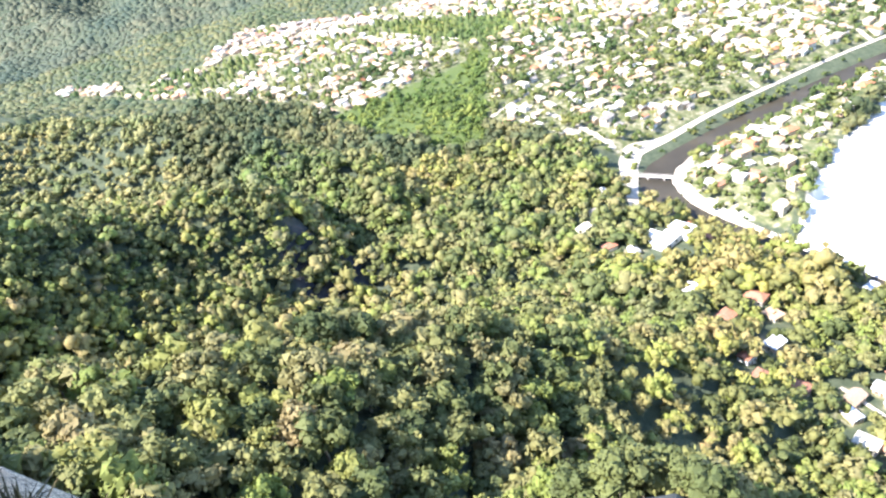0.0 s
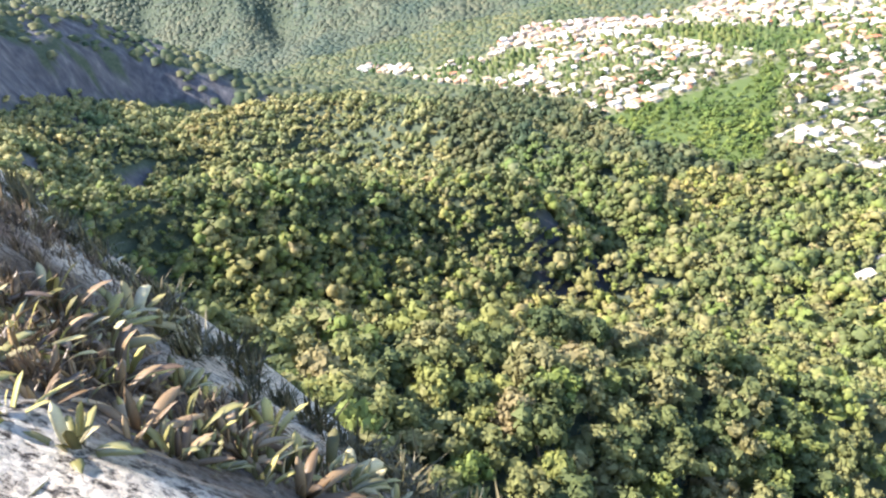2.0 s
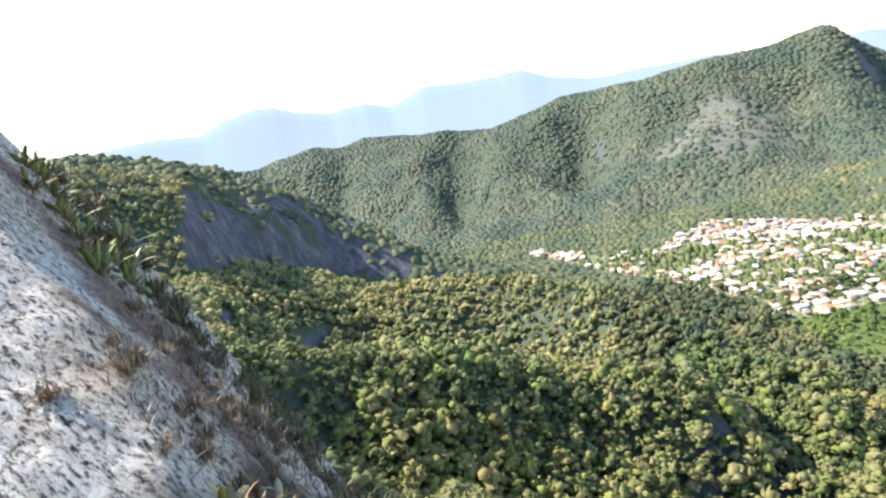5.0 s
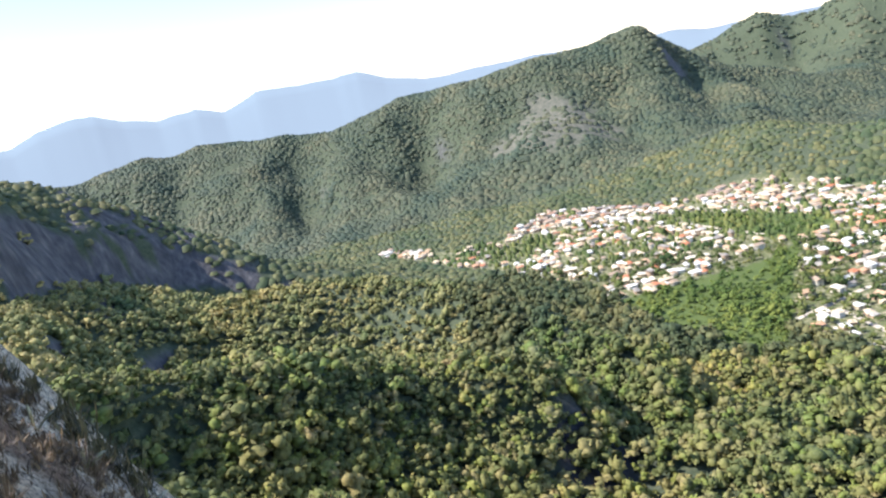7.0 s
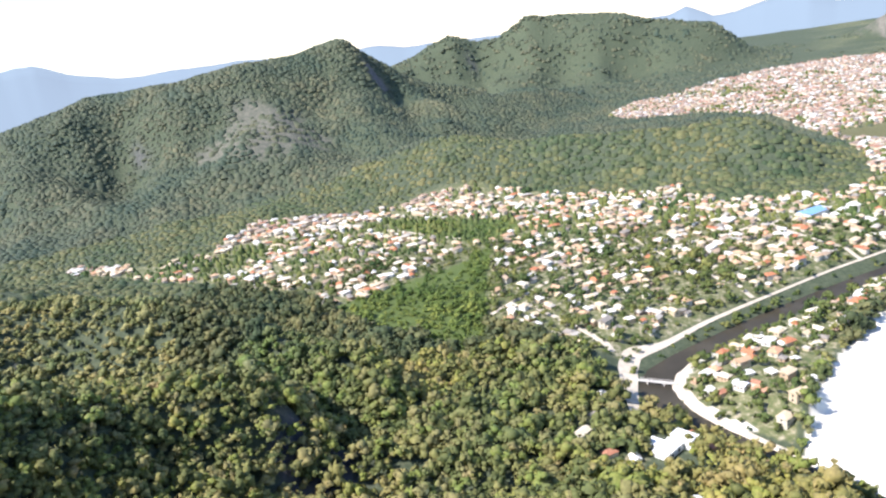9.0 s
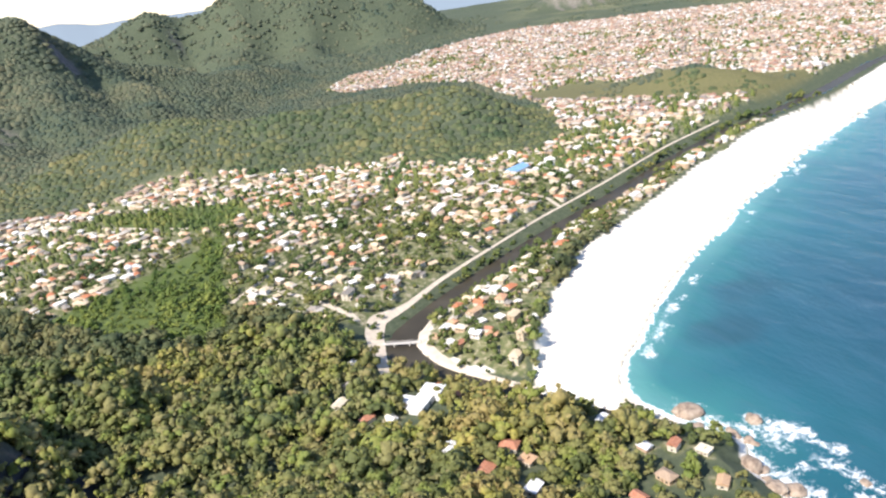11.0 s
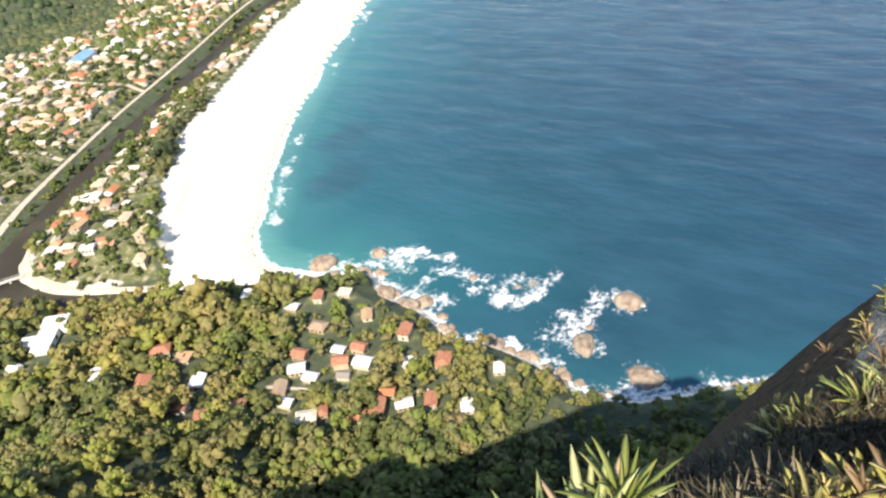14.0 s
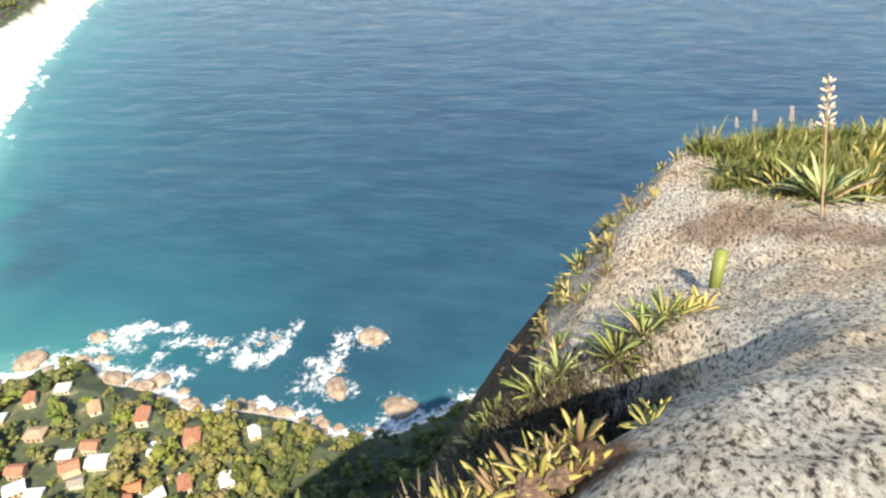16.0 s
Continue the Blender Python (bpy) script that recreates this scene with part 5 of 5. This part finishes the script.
for name, stops in (("green", [(0.0, (0.14, 0.19, 0.05)), (0.5, (0.24, 0.28, 0.08)), (1.0, (0.38, 0.38, 0.16))]),
                    ("yellow", [(0.0, (0.26, 0.25, 0.07)), (0.5, (0.42, 0.37, 0.12)), (1.0, (0.58, 0.48, 0.2))]),
                    ("olive", [(0.0, (0.11, 0.10, 0.04)), (0.35, (0.20, 0.19, 0.065)), (0.7, (0.30, 0.27, 0.11)), (0.9, (0.36, 0.30, 0.16)), (1.0, (0.55, 0.5, 0.32))]),
                    ("brown", [(0.0, (0.10, 0.065, 0.04)), (0.5, (0.22, 0.15, 0.085)), (1.0, (0.38, 0.27, 0.15))]),
                    ("pale", [(0.0, (0.20, 0.27, 0.10)), (0.5, (0.36, 0.41, 0.18)), (0.85, (0.52, 0.54, 0.29)), (1.0, (0.5, 0.36, 0.24))]),
                    ("grass", [(0.0, (0.08, 0.11, 0.03)), (0.5, (0.16, 0.19, 0.055)), (1.0, (0.30, 0.28, 0.1))]),
                    ("scrub", [(0.0, (0.05, 0.05, 0.025)), (0.5, (0.11, 0.10, 0.05)), (1.0, (0.22, 0.18, 0.09))]),
                    # withered stalks, coloured darker to carry the shade of the crack
                    ("shaded_litter", [(0.0, (0.03, 0.03, 0.018)), (0.6, (0.075, 0.065, 0.038)), (1.0, (0.16, 0.13, 0.08))]),
                    ("dry", [(0.0, (0.09, 0.065, 0.045)), (0.5, (0.19, 0.135, 0.085)), (1.0, (0.34, 0.25, 0.16))])):
    m, nt, b = material("blade_" + name, 0.5, 0.35)
    c = ramp(nt, random_of(nt, name in ("dry", "grass", "shaded_litter", "scrub")), stops)
    n = noise_tex(nt, 30.0, 4, 0.6, "Generated")
    sh = ramp(nt, n.outputs[0], [(0.3, (0.7, 0.7, 0.65)), (0.7, (1.2, 1.15, 1.0))])
    nt.links.new(mix(nt, 1.0, c.outputs[0], sh.outputs[0], 'MULTIPLY'), b.inputs["Base Color"])
    mat_blade[name] = m


def leaf_mesh(mat, length, width, curl, seed, blunt=3.5):
    """A channelled, tapering leaf that leaves its rosette upwards and bends outwards."""
    r = random.Random(seed)
    n, V, F = 6, [], []
    px, pz, ang_ = 0.0, 0.0, radians(74)
    for i in range(n + 1):
        t = i / n
        w = width * (0.75 + 0.5 * t) * (1 - t ** blunt) * 0.5 + 0.0015
        V += [(px, -w, pz + w * 0.35), (px, 0, pz), (px, w, pz + w * 0.35), (px + 0.0, 0, pz - width * 0.10 * (1 - t))]
        px += length / n * math.cos(ang_)
        pz += length / n * math.sin(ang_)
        ang_ -= radians(curl) / n * (0.5 + t) * r.uniform(0.8, 1.2)
    for i in range(n):
        a, c = i * 4, i * 4 + 4
        F += [(a, a + 1, c + 1, c), (a + 1, a + 2, c + 2, c + 1), (a + 2, a + 3, c + 3, c + 2), (a + 3, a, c, c + 3)]
    return quad_mesh("leaf", V, F, mat, True)


mat_clay = plain("dry_clay", [(0.3, (0.12, 0.075, 0.055)), (0.55, (0.24, 0.16, 0.115)), (0.75, (0.36, 0.26, 0.19))], 60.0, 0.95, 0.8, 0.02)
LEAVES = {k: [leaf_mesh(mat_blade[k], 1.0, w, c, i, 9.0 if k in ("olive", "yellow") else 4.0) for i, (w, c) in enumerate(((0.11, 45), (0.13, 70), (0.10, 25)))] for k in ("green", "yellow", "olive", "pale", "brown")}
g = np.random.default_rng(51)


def rosette(x, y, size, count, colour, label, spread=(8, 62), lean=(0, 0), sink=0.02, name="bromeliad", wide=1.0, zoff=0.0):
    z = 215 + float(ledge_full(np.array([x]), np.array([y]))[0]) - sink + zoff
    base = new(name)
    base.matrix_basis = pose(x, y, z, lean[0], lean[1], 0)
    for i in range(count):
        t = i / max(count - 1, 1)
        ob = new("leaf", LEAVES[colour][int(g.integers(0, 3))])
        ob.parent = base
        s = size * g.uniform(0.7, 1.1) * (0.75 + 0.25 * t)
        tilt = spread[0] + (spread[1] - spread[0]) * t + g.uniform(-7, 7)
        ob.matrix_basis = pose(0, 0, 0, 0, 0, i * 137.5 + g.uniform(-15, 15)) @ pose(size * 0.03, 0, 0, g.uniform(-12, 12), tilt - 16, 0) @ Matrix.Diagonal((s, s * wide, s, 1))
    return tagged(base, label, "bromeliad", "rock plants")


BIG = "large green bromeliad with stiff pointed leaves on the granite"
YEL = "yellow-green bromeliad growing from a crack in the granite"
OLI = "sun-bleached olive bromeliad on the grey granite slope"
RIM = "small yellowish bromeliad on the rim of the rock"
# the shaded crack and the far rim
rosette(0.92, 0.47, 0.28, 46, "pale", BIG, (2, 78), wide=0.8, zoff=0.20)
rosette(0.86, 0.55, 0.27, 40, "pale", BIG, (2, 78), wide=0.8, zoff=0.20)
rosette(1.02, 0.43, 0.22, 30, "green", BIG, (3, 70), wide=0.8, zoff=0.19)
rosette(0.80, 0.30, 0.12, 14, "olive", YEL, wide=1.3)
for x, y in ((1.12, 0.09), (1.18, 0.17), (1.02, 0.2), (1.3, 0.12)):
    rosette(x, y, 0.07, 9, "olive", "small pale succulent rosette in the shaded crack", (5, 60), wide=1.6)
for i in range(72):
    t = i / 71
    x, y = (float(np.interp(t, [0, 0.25, 0.55, 0.8, 1], [k[j] for k in BANK])) for j in (0, 1))
    back = -0.02 + 0.16 * g.random() ** 1.2
    rosette(x + back, y + 0.25 * back + g.uniform(-0.02, 0.02), g.uniform(0.05, 0.11), 8, ("yellow", "yellow", "yellow", "olive", "brown")[int(g.integers(0, 5))], YEL, (0, 85), (g.uniform(-20, 20), g.uniform(-20, 20)), wide=1.25)
for i, (x, y, r) in enumerate(((0.915, 0.07, 0.024), (0.93, 0.035, 0.02), (0.985, -0.065, 0.03), (1.0, -0.11, 0.024), (0.965, -0.06, 0.016))):
    rr = random.Random(900 + i)
    bm = bmesh.new()
    bmesh.ops.create_icosphere(bm, subdivisions=3, radius=1.0)
    for v in bm.verts:
        n = v.co.normalized()
        k = 1 + 0.35 * noise.noise(n * 1.6 + Vector((i * 7.0, 0, 0))) + 0.22 * noise.noise(n * 4.0 + Vector((0, i * 5.0, 0))) + rr.uniform(-0.06, 0.06)
        v.co = Vector((n.x * k * 1.25, n.y * k, n.z * k * 0.8)) * r
    clod = part("clay_clod", bm, mat_clay, None, "", False)
    clod.matrix_world = pose(x, y, 215 + float(ledge_full(np.array([x]), np.array([y]))[0]) + r * 0.2, 0, 0, rr.uniform(0, 360))
    tagged(clod, "crumbling red-brown clod of dry clay in the crack", "clod", "clay clods")
for i in range(16):
    t = i / 15
    x, y = float(np.interp(t, [0, 0.3, 0.7, 1], [1.1, 1.38, 1.78, 2.12])), float(np.interp(t, [0, 0.3, 0.7, 1], [-0.23, -0.33, -0.47, -0.62]))
    rosette(x, y + g.uniform(-0.03, 0.03), g.uniform(0.05, 0.08), 9, "yellow", YEL, (15, 85), wide=1.2)
for x, y, s, c in ((2.26, -0.06, 0.19, "green"), (2.34, -0.14, 0.18, "pale"), (2.34, -0.36, 0.2, "green"), (2.42, -0.46, 0.2, "pale"), (2.48, -0.54, 0.18, "green"), (2.5, -0.62, 0.14, "yellow"), (2.56, -0.7, 0.13, "yellow"),
                   (2.34, 0.10, 0.16, "green"), (2.28, 0.14, 0.14, "green"), (2.2, 0.17, 0.13, "yellow")):
    rosette(x, y, s, 26, c, BIG if c != "yellow" else YEL)
rosette(4.02, -0.28, 0.15, 14, "green", BIG, wide=1.5)
for i in range(90):
    x = g.uniform(1.9, 4.9)
    y = float(np.interp(x, RIM_X, RIM_Y)) + g.uniform(-0.05, 0.5 if x > 2.6 else 0.75)
    rosette(x, y, g.uniform(0.07, 0.14), 10, ("yellow", "olive", "green", "brown")[int(g.integers(0, 4))], RIM, (5, 75), wide=1.4)


def on_mound(lo=0.0, hi=1.0):
    """A spot on the ragged oval patch of plants behind the slab."""
    a, q = g.uniform(0, 6.283), math.sqrt(g.uniform(lo, hi)) * g.uniform(0.82, 1.12)
    return 4.5 + 0.78 * q * math.cos(a) - 0.16 * q * math.sin(a), -1.78 + 0.80 * q * math.sin(a)


for i in range(46):
    x, y = on_mound()
    rosette(x, y, g.uniform(0.13, 0.27), 13, ("green", "green", "green", "yellow", "olive")[int(g.integers(0, 5))], "green clump-forming bromeliad on the summit slab", (3, 70), (g.uniform(-12, 12), g.uniform(-12, 12)))
rosette(3.78, -1.52, 0.36, 26, "pale", BIG, (4, 66))
# the slope beside the camera
for x, y, s in ((-1.18, 0.86, 0.12), (-1.12, 0.95, 0.13), (-0.95, 0.70, 0.10), (-0.90, 0.78, 0.12), (-1.02, 0.85, 0.12), (-1.20, 0.93, 0.12), (-1.22, 1.10, 0.13), (-1.10, 0.80, 0.11), (-1.0, 0.95, 0.12),
                (-0.98, 0.6, 0.09), (-0.93, 0.56, 0.08), (-0.70, 0.69, 0.11), (-0.68, 0.85, 0.12), (-0.74, 0.78, 0.11), (-0.62, 0.75, 0.11), (-0.80, 0.86, 0.12), (-0.86, 0.90, 0.1), (-0.58, 0.84, 0.1), (-0.89, 0.67, 0.1), (-0.80, 0.69, 0.1), (-0.65, 0.70, 0.09), (-0.75, 0.56, 0.08), (-0.67, 0.57, 0.08), (-0.97, 0.76, 0.1)):
    for k in range(4):
        rosette(x + g.uniform(-0.06, 0.06), y + g.uniform(-0.06, 0.06), s * g.uniform(0.6, 1.1), 12, ("olive", "olive", "yellow", "brown", "brown", "olive")[int(g.integers(0, 6))], OLI, (5, 100), (g.uniform(-30, 30), g.uniform(-30, 30)), wide=1.6)
for i in range(22):
    x = g.uniform(-3.0, -2.2)
    y = float(np.interp(x, RIM_X, RIM_Y)) + g.uniform(-0.12, 0.2)
    rosette(x, y, g.uniform(0.11, 0.2), 14, "green" if g.random() < 0.5 else "olive", "bleached green bromeliad on the edge of the slope", (5, 75), wide=1.5)
for x, y in ((-1.92, 1.34), (-1.76, 1.33), (-1.6, 1.3), (-1.5, 1.36), (-1.4, 1.30)):
    rosette(x, y, 0.1, 8, "olive", OLI, (5, 70))


def blades(name, spots_, count, lo, hi, label, colour="dry", flat=0.7):
    """Many thin dry stalks joined into one sward."""
    V, F = [], []
    for x, y, rad_ in spots_:
        n = count
        px, py = x + g.normal(0, rad_, n), y + g.normal(0, rad_, n)
        pz = 215 + ledge_full(px, py) - 0.01
        L = g.uniform(lo, hi, n)
        a, e = g.uniform(0, 6.283, n), np.abs(g.normal(0, flat, n))
        dx, dy, dz = np.cos(a) * np.sin(e), np.sin(a) * np.sin(e), np.cos(e)
        w = L * 0.022 + 0.001
        b0 = np.stack([px, py, pz], 1)
        side = np.stack([-np.sin(a), np.cos(a), 0 * a], 1) * w[:, None]
        mid_ = b0 + np.stack([dx, dy, dz], 1) * L[:, None] * 0.55
        tip = mid_ + np.stack([dx * 1.2, dy * 1.2, dz * 0.5], 1) * L[:, None] * 0.5
        q = np.stack([b0 - side, b0 + side, mid_ + side, mid_ - side, tip + side * 0.2, tip - side * 0.2], 1)
        base = sum(len(v) for v in V)
        V.append(q.reshape(-1, 3))
        o = (np.arange(n) * 6)[:, None, None] + base
        F.append((np.array([[0, 1, 2, 3], [3, 2, 4, 5]])[None] + o).reshape(-1, 4))
    return tagged(mesh_object(name, np.concatenate(V), np.concatenate(F), mat_blade[colour]), label, "dry grass", kind="stuff")


rim_spots = []
for x in np.arange(-3.1, -0.2, 0.05):
    if g.random() < 0.5:
        continue
    rim_spots.append((x, float(np.interp(x, RIM_X, RIM_Y)) + g.uniform(-0.12, 0.14), 0.06))
clumps = [(-1.33, 0.85, 0.06), (-1.65, 1.2, 0.07), (-1.53, 1.22, 0.06), (-1.47, 0.92, 0.06), (-1.83, 1.3, 0.06), (-1.1, 0.9, 0.1), (-1.0, 0.82, 0.1), (-0.8, 0.82, 0.1), (-0.68, 0.8, 0.09), (-1.2, 1.0, 0.08), (-0.92, 0.62, 0.05), (-1.92, 1.34, 0.06), (-1.59, 1.3, 0.06), (-1.51, 1.33, 0.06), (-2.2, 1.45, 0.08), (-2.45, 1.5, 0.1), (-1.4, 1.15, 0.07)]
def brush(seed):
    """A tangled tuft of thin bent stalks with small leaves."""
    q = np.random.default_rng(seed)
    V, F = [], []
    for i in range(90):
        a, e = q.uniform(0, 6.283), q.uniform(0.1, 1.5)
        d = np.array([math.cos(a) * math.sin(e), math.sin(a) * math.sin(e), math.cos(e)])
        s = np.array([-math.sin(a), math.cos(a), 0]) * q.uniform(0.02, 0.07)
        p = np.array([q.normal(0, 0.3), q.normal(0, 0.3), 0])
        m_, t_ = p + d * 0.5 * q.uniform(0.6, 1.3), p + d * q.uniform(0.7, 1.3) + q.normal(0, 0.18, 3)
        base = len(V)
        V += [p - s * 0.4, p + s * 0.4, m_ + s, m_ - s, t_]
        F += [(base, base + 1, base + 2), (base, base + 2, base + 3), (base + 3, base + 2, base + 4)]
    return np.array(V), np.array(F)


BRUSH = [brush(s) for s in range(6)]


def cushions(name, at, lo, hi, label, colour):
    """Low tangled shrubs sitting on the rock, joined."""
    p = np.array(at)
    p = np.column_stack([p, 215 + ledge_full(p[:, 0], p[:, 1])])
    size = g.uniform(lo, hi, len(p))
    v, f, _ = scatter(BRUSH, p, size, 77)
    return tagged(mesh_object(name, v, f, mat_blade[colour]), label, "shrub", kind="stuff")


rim_at = []
for x in np.arange(-3.2, -0.1, 0.03):
    rim_at.append((x, float(np.interp(x, RIM_X, RIM_Y)) + g.uniform(0.02, 0.3)))
cushions("rim_shrubs", rim_at, 0.035, 0.08, "dark olive-brown tangled shrubs along the edge of the slope", "scrub")
fern_at = [(x + g.normal(0, 0.06), y + g.normal(0, 0.06)) for x, y, _ in clumps for k in range(6)]
cushions("withered_ferns", fern_at, 0.018, 0.045, "reddish-brown withered ferns in cracks of the granite", "dry")
mound_at = [on_mound() for k in range(130)]
cushions("summit_shrubs", mound_at, 0.07, 0.14, "olive-green low shrubs on the summit slab", "grass")
blades("dry_grass", rim_spots, 40, 0.02, 0.055, "brown dry grass along the edge of the slope")
blades("dry_shrubs", clumps, 160, 0.015, 0.05, "withered brown ferns in cracks of the granite", flat=1.0)
# dark stalks fill the crack and outer face, painting in their shade
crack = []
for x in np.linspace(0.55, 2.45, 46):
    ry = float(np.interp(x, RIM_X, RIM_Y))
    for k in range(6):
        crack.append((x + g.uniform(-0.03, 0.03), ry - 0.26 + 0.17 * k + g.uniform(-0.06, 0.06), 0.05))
blades("crack_litter", crack, 70, 0.03, 0.11, "withered shrubs in the crack and below it, darkened for painted shade", "shaded_litter", 1.0)
mound = [(*on_mound(), 0.08) for k in range(50)]
blades("summit_grass", mound, 60, 0.04, 0.10, "olive tufts of grass on the summit slab", "grass", 0.8)


def flower_stalk(x, y, h, label, lean=-8):
    """A dried bromeliad stalk with whorls of pale seed heads."""
    base = new("flower_stalk")
    z = 215 + float(ledge_full(np.array([x]), np.array([y]))[0])
    base.matrix_basis = pose(x, y, z, lean, 0, 0) @ pose(0, 0, 0, g.uniform(-4, 4), g.uniform(-4, 4), g.uniform(0, 360))
    V, F = [], []
    for k in range(6):
        rr = h * (0.010 - 0.001 * k)
        V += [(rr * math.cos(j * 1.0472), rr * math.sin(j * 1.0472), h * k / 5) for j in range(6)]
    F = [(k * 6 + j, k * 6 + (j + 1) % 6, k * 6 + 6 + (j + 1) % 6, k * 6 + 6 + j) for k in range(5) for j in range(6)]
    st = new("stem", quad_mesh("stem", V, F, mat_stalk, True))
    st.parent = base
    bm = bmesh.new()
    bmesh.ops.create_icosphere(bm, subdivisions=2, radius=1.0)
    me = bpy.data.meshes.new("seed_head")
    bm.to_mesh(me)
    bm.free()
    me.materials.append(mat_seed)
    for k in range(6):
        for j in range(5):
            a = j * 1.257 + k * 0.6
            ob = new("seed_head", me)
            ob.parent = base
            zz = h * (0.68 + 0.055 * k)
            rr = h * (0.042 - 0.004 * k)
            ob.matrix_basis = pose(rr * math.cos(a), rr * math.sin(a), zz, 0, 0, math.degrees(a)) @ pose(0, 0, 0, 0, -35, 0) @ Matrix.Diagonal((h * 0.024, h * 0.009, h * 0.009, 1))
    return tagged(base, label, "flower stalk", "dried flower stalks")


mat_stalk = plain("stalk", [(0.3, (0.35, 0.22, 0.12)), (0.7, (0.5, 0.36, 0.22))], 20.0, 0.8)
mat_seed = plain("seed_heads", [(0.3, (0.5, 0.38, 0.28)), (0.7, (0.7, 0.6, 0.48))], 30.0, 0.8)
flower_stalk(3.55, -1.44, 0.76, "tall dried bromeliad stalk with pale seed heads")
for x, y, h in ((4.85, -1.15, 0.22), (4.8, -1.3, 0.3), (4.85, -1.42, 0.34), (4.8, -1.55, 0.28), (4.75, -1.62, 0.42), (4.8, -1.75, 0.3), (4.7, -1.85, 0.32), (4.75, -2.05, 0.25)):
    flower_stalk(x, y, h * 0.75, "short dried bromeliad stalk on the rim of the slab")

# a cut succulent stem on the slab
bm = bmesh.new()
bmesh.ops.create_cone(bm, cap_ends=True, segments=14, radius1=0.026, radius2=0.03, depth=0.2)
for v in bm.verts:
    if math.atan2(v.co.y, v.co.x) % 0.9 < 0.45:
        v.co.x *= 0.85
        v.co.y *= 0.85
bmesh.ops.bevel(bm, geom=[e for e in bm.edges if abs(e.verts[0].co.z - e.verts[1].co.z) < 0.01], offset=0.004, segments=2, affect='EDGES')
stump = part("cactus_stem", bm, mat_blade["green"], None, "", True)
sx, sy = 2.84, -0.80
stump.matrix_world = pose(sx, sy, 215 + float(ledge_full(np.array([sx]), np.array([sy]))[0]) + 0.08, 4, 14, 0)
tagged(stump, "short green ribbed cactus stem with a yellowish cut top", "cactus")
